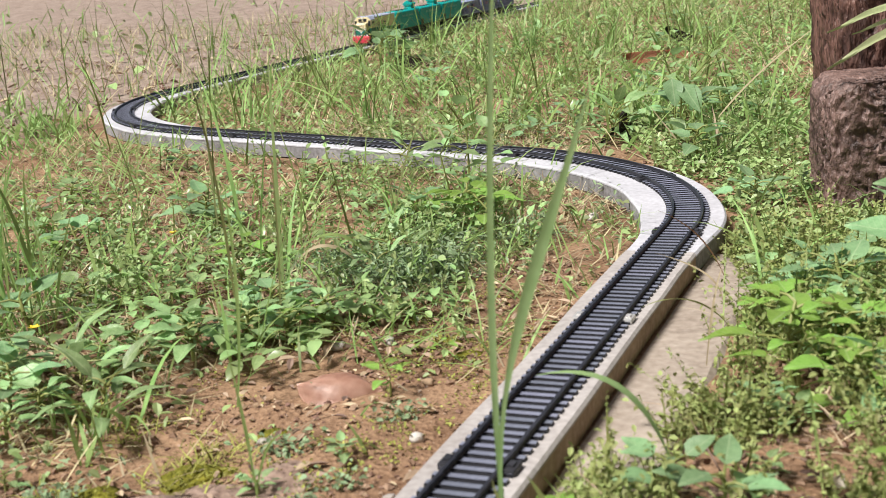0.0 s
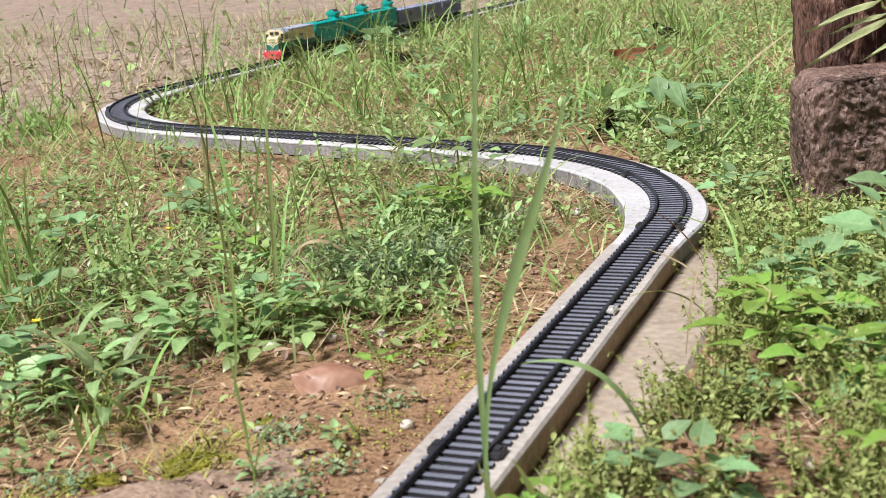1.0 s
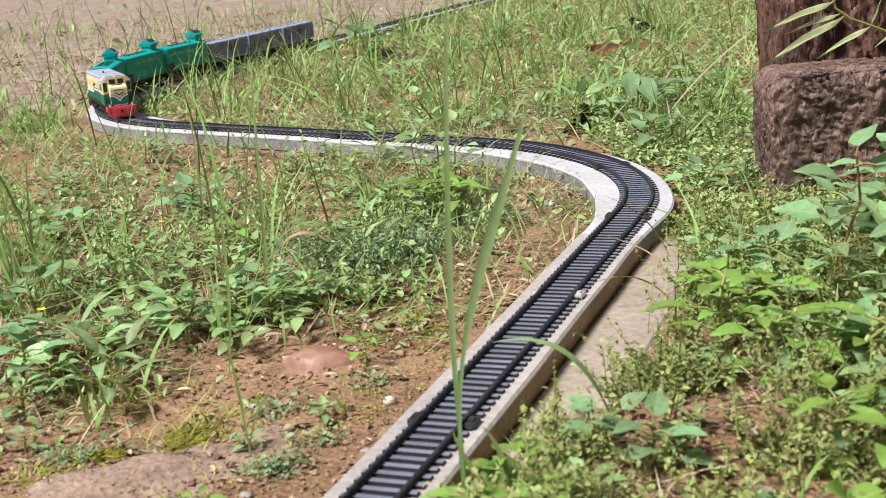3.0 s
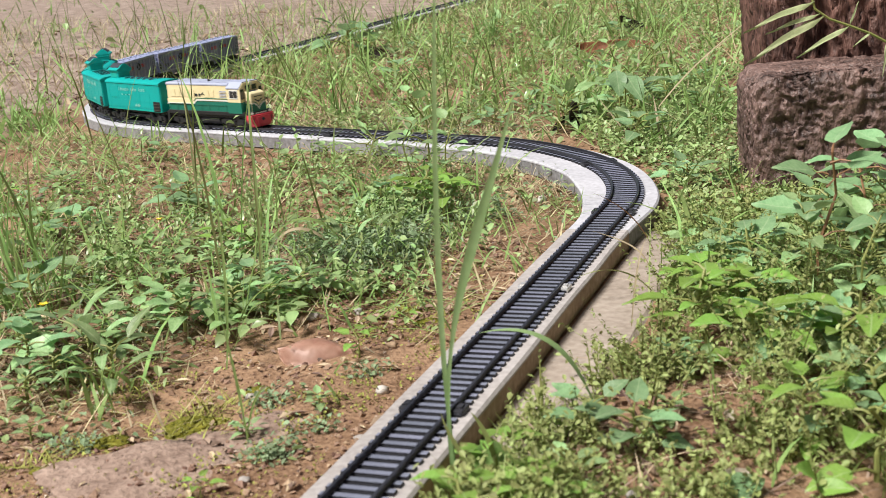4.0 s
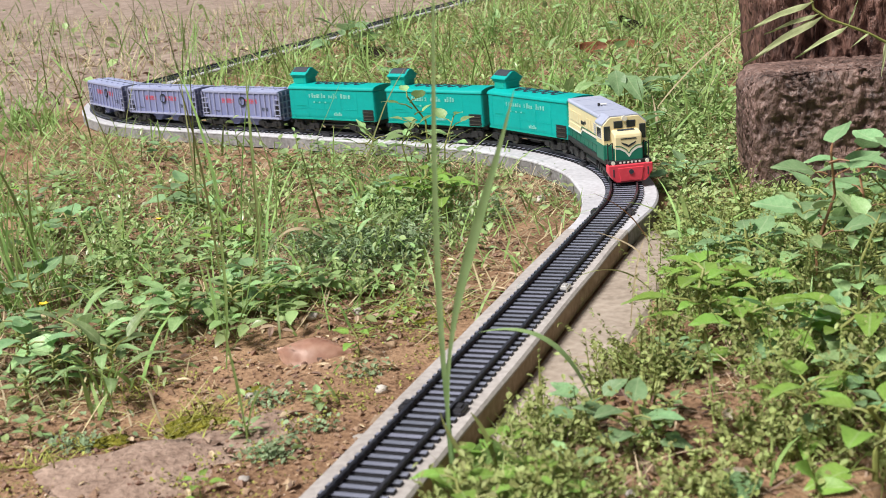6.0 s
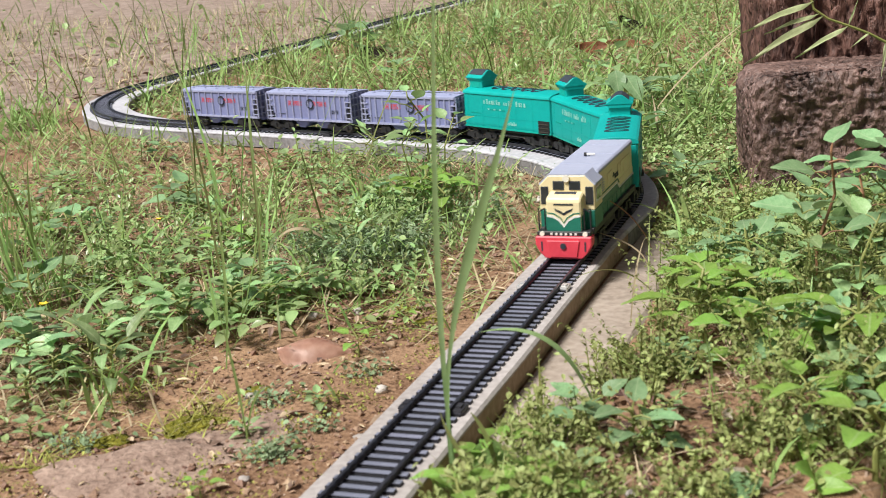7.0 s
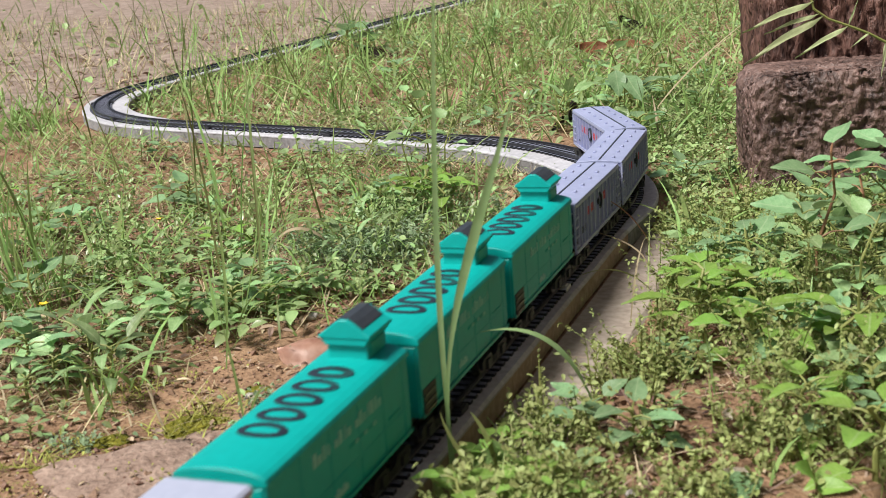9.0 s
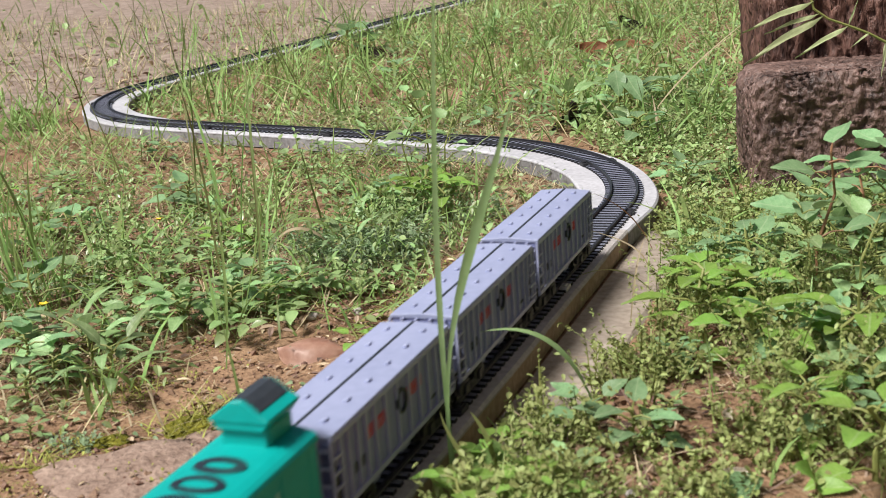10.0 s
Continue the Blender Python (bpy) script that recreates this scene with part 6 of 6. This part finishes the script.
def leaf_between(parent, mesh, foot, tip, facing=(0.0, -0.75, 0.65)):
    """A leaf from its foot to its tip, turned to face a way."""
    foot, tip = Vector(foot), Vector(tip)
    u = (tip - foot).normalized()
    w = Vector(facing)
    w = (w - u * w.dot(u)).normalized()
    v = w.cross(u)
    ln = (tip - foot).length
    lf = new("leaf", mesh)
    lf.parent = parent
    lf.matrix_local = Matrix(((u.x, v.x, w.x, foot.x), (u.y, v.y, w.y, foot.y), (u.z, v.z, w.z, foot.z), (0, 0, 0, 1))) @ Matrix.Diagonal((ln, ln, ln, 1))
    return lf


for foot, tip in (((0.2467, 0.800, 0.1245), (0.1985, 0.790, 0.1100)), ((0.2500, 0.800, 0.1165), (0.2140, 0.795, 0.1075)), ((0.2530, 0.800, 0.1150), (0.1985, 0.790, 0.0895)),
                  ((0.2690, 0.800, 0.1075), (0.2325, 0.792, 0.0912)), ((0.2830, 0.800, 0.1025), (0.2690, 0.795, 0.0945)), ((0.2930, 0.800, 0.0960), (0.2890, 0.795, 0.0740)),
                  ((0.2440, 0.800, 0.1290), (0.2640, 0.795, 0.1420)), ((0.3000, 0.800, 0.0920), (0.2960, 0.795, 0.0600)), ((0.2690, 0.800, 0.1080), (0.2740, 0.797, 0.1240))):
    leaf_between(twig, LEAF_NARROW, foot, tip)


def leaf_on_stem(mesh, foot, tip, root, label):
    """One large leaf on a thin stem that comes out of the soil."""
    weed = tagged(new("weed"), label, "weed", group="broad-leaved weeds")
    base = Vector((root[0], root[1], ground_z(root[0], root[1]) - 0.002))
    weed.location = base
    up = Vector(foot) - base
    part("stem", stem_mesh([(0, 0, 0), (up.x * 0.3, up.y * 0.3, up.z * 0.6), up], 0.0009, 0.0006, 5), STEM, weed)
    leaf_between(weed, mesh, up, Vector(tip) - base, (0, -0.55, 0.85))
    return weed


leaf_on_stem(LEAF_LONG, (-0.196, 0.600, 0.0035), (-0.232, 0.595, -0.0090), (-0.190, 0.606), "weed with one long pale bluish leaf over the soil")
leaf_on_stem(LEAF_PALE, (-0.186, 0.950, -0.004), (-0.209, 0.938, 0.002), (-0.184, 0.954), "weed with one broad pale spotted leaf")
leaf_on_stem(LEAF_PALE, (0.171, 1.150, 0.046), (0.172, 1.136, 0.024), (0.176, 1.160), "weed with hanging pale striped leaf among grass")
leaf_on_stem(LEAF_PALE, (0.180, 1.150, 0.040), (0.192, 1.130, 0.020), (0.180, 1.162), "weed with hanging pale leaf among grass")
leaf_on_stem(LEAF_OVAL, (0.170, 1.150, 0.012), (0.178, 1.130, -0.004), (0.170, 1.160), "weed with dark green leaf among grass")
leaf_on_stem(LEAF_PALE, (0.186, 0.960, -0.009), (0.204, 0.952, -0.009), (0.184, 0.964), "low weed with one round pale leaf beside the bend")
leaf_on_stem(LEAF_PALE, (-0.062, 0.930, -0.008), (-0.046, 0.920, -0.006), (-0.064, 0.934), "low weed with one round pale leaf in the field")
leaf_on_stem(LEAF_LIME, (0.122, 0.392, -0.004), (0.113, 0.382, 0.0085), (0.126, 0.396), "weed with one large bright lime-green leaf")
leaf_on_stem(LEAF_LIME, (0.121, 0.388, -0.004), (0.132, 0.383, -0.002), (0.126, 0.396), "weed with one large bright lime-green leaf")


# fallen leaves, stones
def flat_leaf(name, mat, length, slim, cup, seed):
    bm = bmesh.new()
    nu, nv = 12, 7
    rows = []
    for i in range(nu):
        t = i / (nu - 1)
        w = slim * 0.5 * max(0.03, math.sin(math.pi * t ** 0.9) ** 0.8)
        rows.append([])
        for j in range(nv):
            s = j / (nv - 1) * 2 - 1
            bow = s * s * 0.5 * slim + 0.35 * (2 * t - 1) ** 2 if cup > 0 else abs(s) ** 1.6 * slim * 0.55 + 0.55 * (t - 0.4) ** 2
            z = cup * bow + 0.02 * noise.noise(Vector((t * 5, s * 2, seed)))
            rows[-1].append(bm.verts.new(Vector((t - 0.5, s * w, z)) * length))
    for a, b in zip(rows, rows[1:]):
        for j in range(nv - 1):
            bm.faces.new((a[j], a[j + 1], b[j + 1], b[j]))
    bmesh.ops.solidify(bm, geom=bm.faces[:], thickness=0.0005)
    return part(name, bm, mat, None, smooth=True)


def lay(ob, x, y, up, rx, ry, rz, label, category):
    ob.matrix_world = pose(x, y, ground_z(x, y) + up, rx, ry, rz)
    return tagged(ob, label, category)


lay(flat_leaf("fallen_leaf", DRY_LEAF, 0.038, 0.66, -0.50, 1), -0.069, 0.596, 0.0075, 24, 0, -8, "curled brown fallen leaf on bare soil", "leaf")
lay(flat_leaf("fallen_leaf", DRY_LEAF, 0.016, 0.5, 0.3, 2), -0.033, 0.452, 0.003, 15, 0, 30, "small brown fallen leaf beside the track board", "leaf")
lay(flat_leaf("fallen_leaf", RUSTY_LEAF, 0.060, 0.35, 0.5, 3), 0.228, 1.740, 0.020, 40, 0, 15, "brown fallen leaf in the grass", "leaf")
lay(flat_leaf("fallen_leaf", DEAD_LEAF, 0.060, 0.4, 0.5, 4), 0.327, 2.050, 0.015, 55, 20, 30, "blackened curled fallen leaf in the grass", "leaf")
lay(flat_leaf("fallen_leaf", DEAD_LEAF, 0.036, 0.6, 0.6, 5), 0.142, 1.274, 0.010, 60, 30, 60, "blackened curled fallen leaf in the grass", "leaf")
lay(flat_leaf("fallen_leaf", DEAD_LEAF, 0.024, 0.4, 0.6, 10), 0.133, 1.195, 0.012, 70, 60, 20, "blackened curled fallen leaf in the grass", "leaf")
lay(flat_leaf("fallen_leaf", DEAD_LEAF, 0.020, 0.4, 0.7, 11), 0.124, 1.205, 0.008, 75, -50, -20, "blackened curled fallen leaf in the grass", "leaf")
lay(flat_leaf("fallen_leaf", RUSTY_LEAF, 0.050, 0.35, 0.4, 12), 0.290, 1.760, 0.018, 35, 5, -10, "pale brown fallen leaf in the grass", "leaf")
lay(flat_leaf("fallen_leaf", DEAD_LEAF, 0.045, 0.5, 0.5, 6), -0.087, 1.960, 0.012, 50, 10, 10, "blackened curled fallen leaf in the grass", "leaf")
lay(flat_leaf("fallen_leaf", LEAF_PALE.materials[0], 0.017, 0.7, 0.3, 7), 0.100, 0.409, 0.004, 30, 0, 10, "pale fallen leaf on the soil", "leaf")


lay(flat_leaf("fallen_leaf", BROAD_LIME, 0.017, 0.9, 0.25, 9), 0.012, 0.428, 0.012, 60, 0, -10, "round bright green leaf low beside the track board", "leaf")


def stone(name, mat, r, squash, seed, amp=0.2):
    bm = bmesh.new()
    bmesh.ops.create_icosphere(bm, subdivisions=4 if r > 0.01 else 2, radius=1)
    for v in bm.verts:
        k = 1 + amp * noise.noise(v.co * 1.6 + Vector((seed, 0, 0))) + amp * 0.35 * noise.noise(v.co * 5 + Vector((0, seed, 0)))
        v.co = Vector((v.co.x * k * r, v.co.y * k * r * 0.72, v.co.z * k * r * squash))
    return part(name, bm, mat, None, smooth=True)


lay(stone("flat_stone", ROCK, 0.043, 0.09, 3, 0.3), -0.128, 0.464, -0.0022, 2, 3, 28, "flat pale pinkish stone sunk in the soil", "stone")
lay(stone("flat_stone", ROCK, 0.026, 0.14, 8, 0.3), -0.108, 0.494, -0.0024, 0, 0, 10, "flat pale pinkish stone sunk in the soil", "stone")
lay(stone("flat_stone", ROCK, 0.030, 0.11, 5, 0.3), -0.074, 0.516, -0.0026, 0, 0, 35, "flat pale pinkish stone sunk in the soil", "stone")
for i, (x, y, r) in enumerate(((-0.041, 0.486, 0.0026), (-0.056, 0.700, 0.0040), (-0.050, 0.665, 0.0035), (-0.031, 0.655, 0.004), (-0.095, 0.545, 0.0025), (0.128, 0.468, 0.0035),
                               (0.062, 0.418, 0.0028), (-0.03, 0.60, 0.003), (-0.075, 0.66, 0.004), (0.02, 0.86, 0.004), (-0.085, 0.452, 0.0028), (0.06, 0.92, 0.007), (0.075, 0.90, 0.005))):
    lay(stone("pebble", PEBBLE if i % 2 == 0 else CLOD, r, 0.6, i * 3.1, 0.5), x, y, r * 0.4, 0, 0, i * 50, "small " + ("pale" if i % 2 == 0 else "reddish") + " pebble on the soil", "stone")
for x, y, r in ((-0.117, 0.519, 0.015), (-0.023, 0.667, 0.010), (-0.012, 0.640, 0.008), (-0.094, 0.560, 0.008), (-0.150, 0.505, 0.009), (-0.172, 0.478, 0.006)):
    lay(stone("moss_cushion", MOSS, r, 0.22, x * 90, 0.4), x, y, 0.0, 0, 0, 20, "flat yellow-green cushion of moss on soil", "moss")


PETAL_PALE = material("bleached_leaf", (0.55, 0.47, 0.38), (0.80, 0.74, 0.64), 0.5, 200, 40, 0.2, 0.0004)
for x, y, ln, turn, label in ((0.1075, 0.4612, 0.010, 70, "bleached curled scrap of leaf on soil"), (0.0990, 0.4170, 0.012, 10, "bleached oval scrap of leaf on soil"), (0.1520, 0.5630, 0.014, 40, "pinkish dry scrap of leaf among weeds")):
    lay(flat_leaf("leaf_scrap", PETAL_PALE, ln, 0.5, 0.5, ln * 900), x, y, 0.005, 35, 0, turn, label, "leaf")
lay(stone("pebble", PEBBLE, 0.0032, 0.7, 4.4, 0.5), -0.0330, 0.5350, 0.0012, 0, 0, 20, "small white pebble beside the track board", "stone")


# ---------------------------------------------------------------- what moves
NOSE_AT = [(0.0, 2.215), (0.5, 2.065), (1.0, 1.920), (1.5, 1.770), (2.0, 1.595), (2.5, 1.415), (2.7, 1.350), (3.3, 1.198), (3.8, 1.078), (4.5, 0.889),
           (5.0, 0.726), (5.5, 0.602), (6.0, 0.502), (6.8, 0.345), (7.2, 0.257), (7.5, 0.184), (8.0, 0.055), (8.2, 0.008), (8.6, -0.088), (9.0, -0.206), (9.5, -0.348), (10.0, -0.515)]


def nose_at(t):
    """How far along the line the train's front is: smooth between the rows."""
    ts = [r[0] for r in NOSE_AT]
    i = max(0, min(len(ts) - 2, sum(1 for a in ts if a <= t) - 1))

    def slope(k):
        a, b = max(0, k - 1), min(len(ts) - 1, k + 1)
        return (NOSE_AT[b][1] - NOSE_AT[a][1]) / (ts[b] - ts[a])
    h = ts[i + 1] - ts[i]
    u = (t - ts[i]) / h
    return ((2 * u ** 3 - 3 * u ** 2 + 1) * NOSE_AT[i][1] + (u ** 3 - 2 * u ** 2 + u) * h * slope(i)
            + (-2 * u ** 3 + 3 * u ** 2) * NOSE_AT[i + 1][1] + (u ** 3 - u ** 2) * h * slope(i + 1))


def closer(s):
    """The couplings close up a little round the near bend and draw out again on the straight behind it."""
    u = max(0.0, min(1.0, (s - 0.22) / 0.55, (1.14 - s) / 0.36))
    return s - 0.013 * u * u * (3 - 2 * u)


def motions():
    times = [k * 0.2 for k in range(51)]
    for behind, thing, bogies, offsets in TRAIN:
        rows, turns = [], [[], []]
        for t in times:
            nose = nose_at(t)
            lead = nose
            for _ in range(6):
                lead += nose - closer(lead)
            s = closer(lead + behind)
            (front, fa), (rear, ra) = line_at(s - offsets[0]), line_at(s - offsets[1])
            ahead = front - rear
            yaw = math.atan2(ahead.y, ahead.x)
            mid = rear + ahead * (-offsets[1] / (offsets[0] - offsets[1]))
            rows.append((t, Matrix.Translation((mid.x, mid.y, 0)) @ Matrix.Rotation(yaw, 4, "Z")))
            for k, a in enumerate((fa, ra)):
                d = (a + math.pi - yaw + math.pi) % math.tau - math.pi
                turns[k].append((t, Matrix.Translation((offsets[k], 0, 0)) @ Matrix.Rotation(d, 4, "Z")))
        walk(thing, rows)
        for bogie, r in zip(bogies, turns):
            walk(bogie, r)


motions()
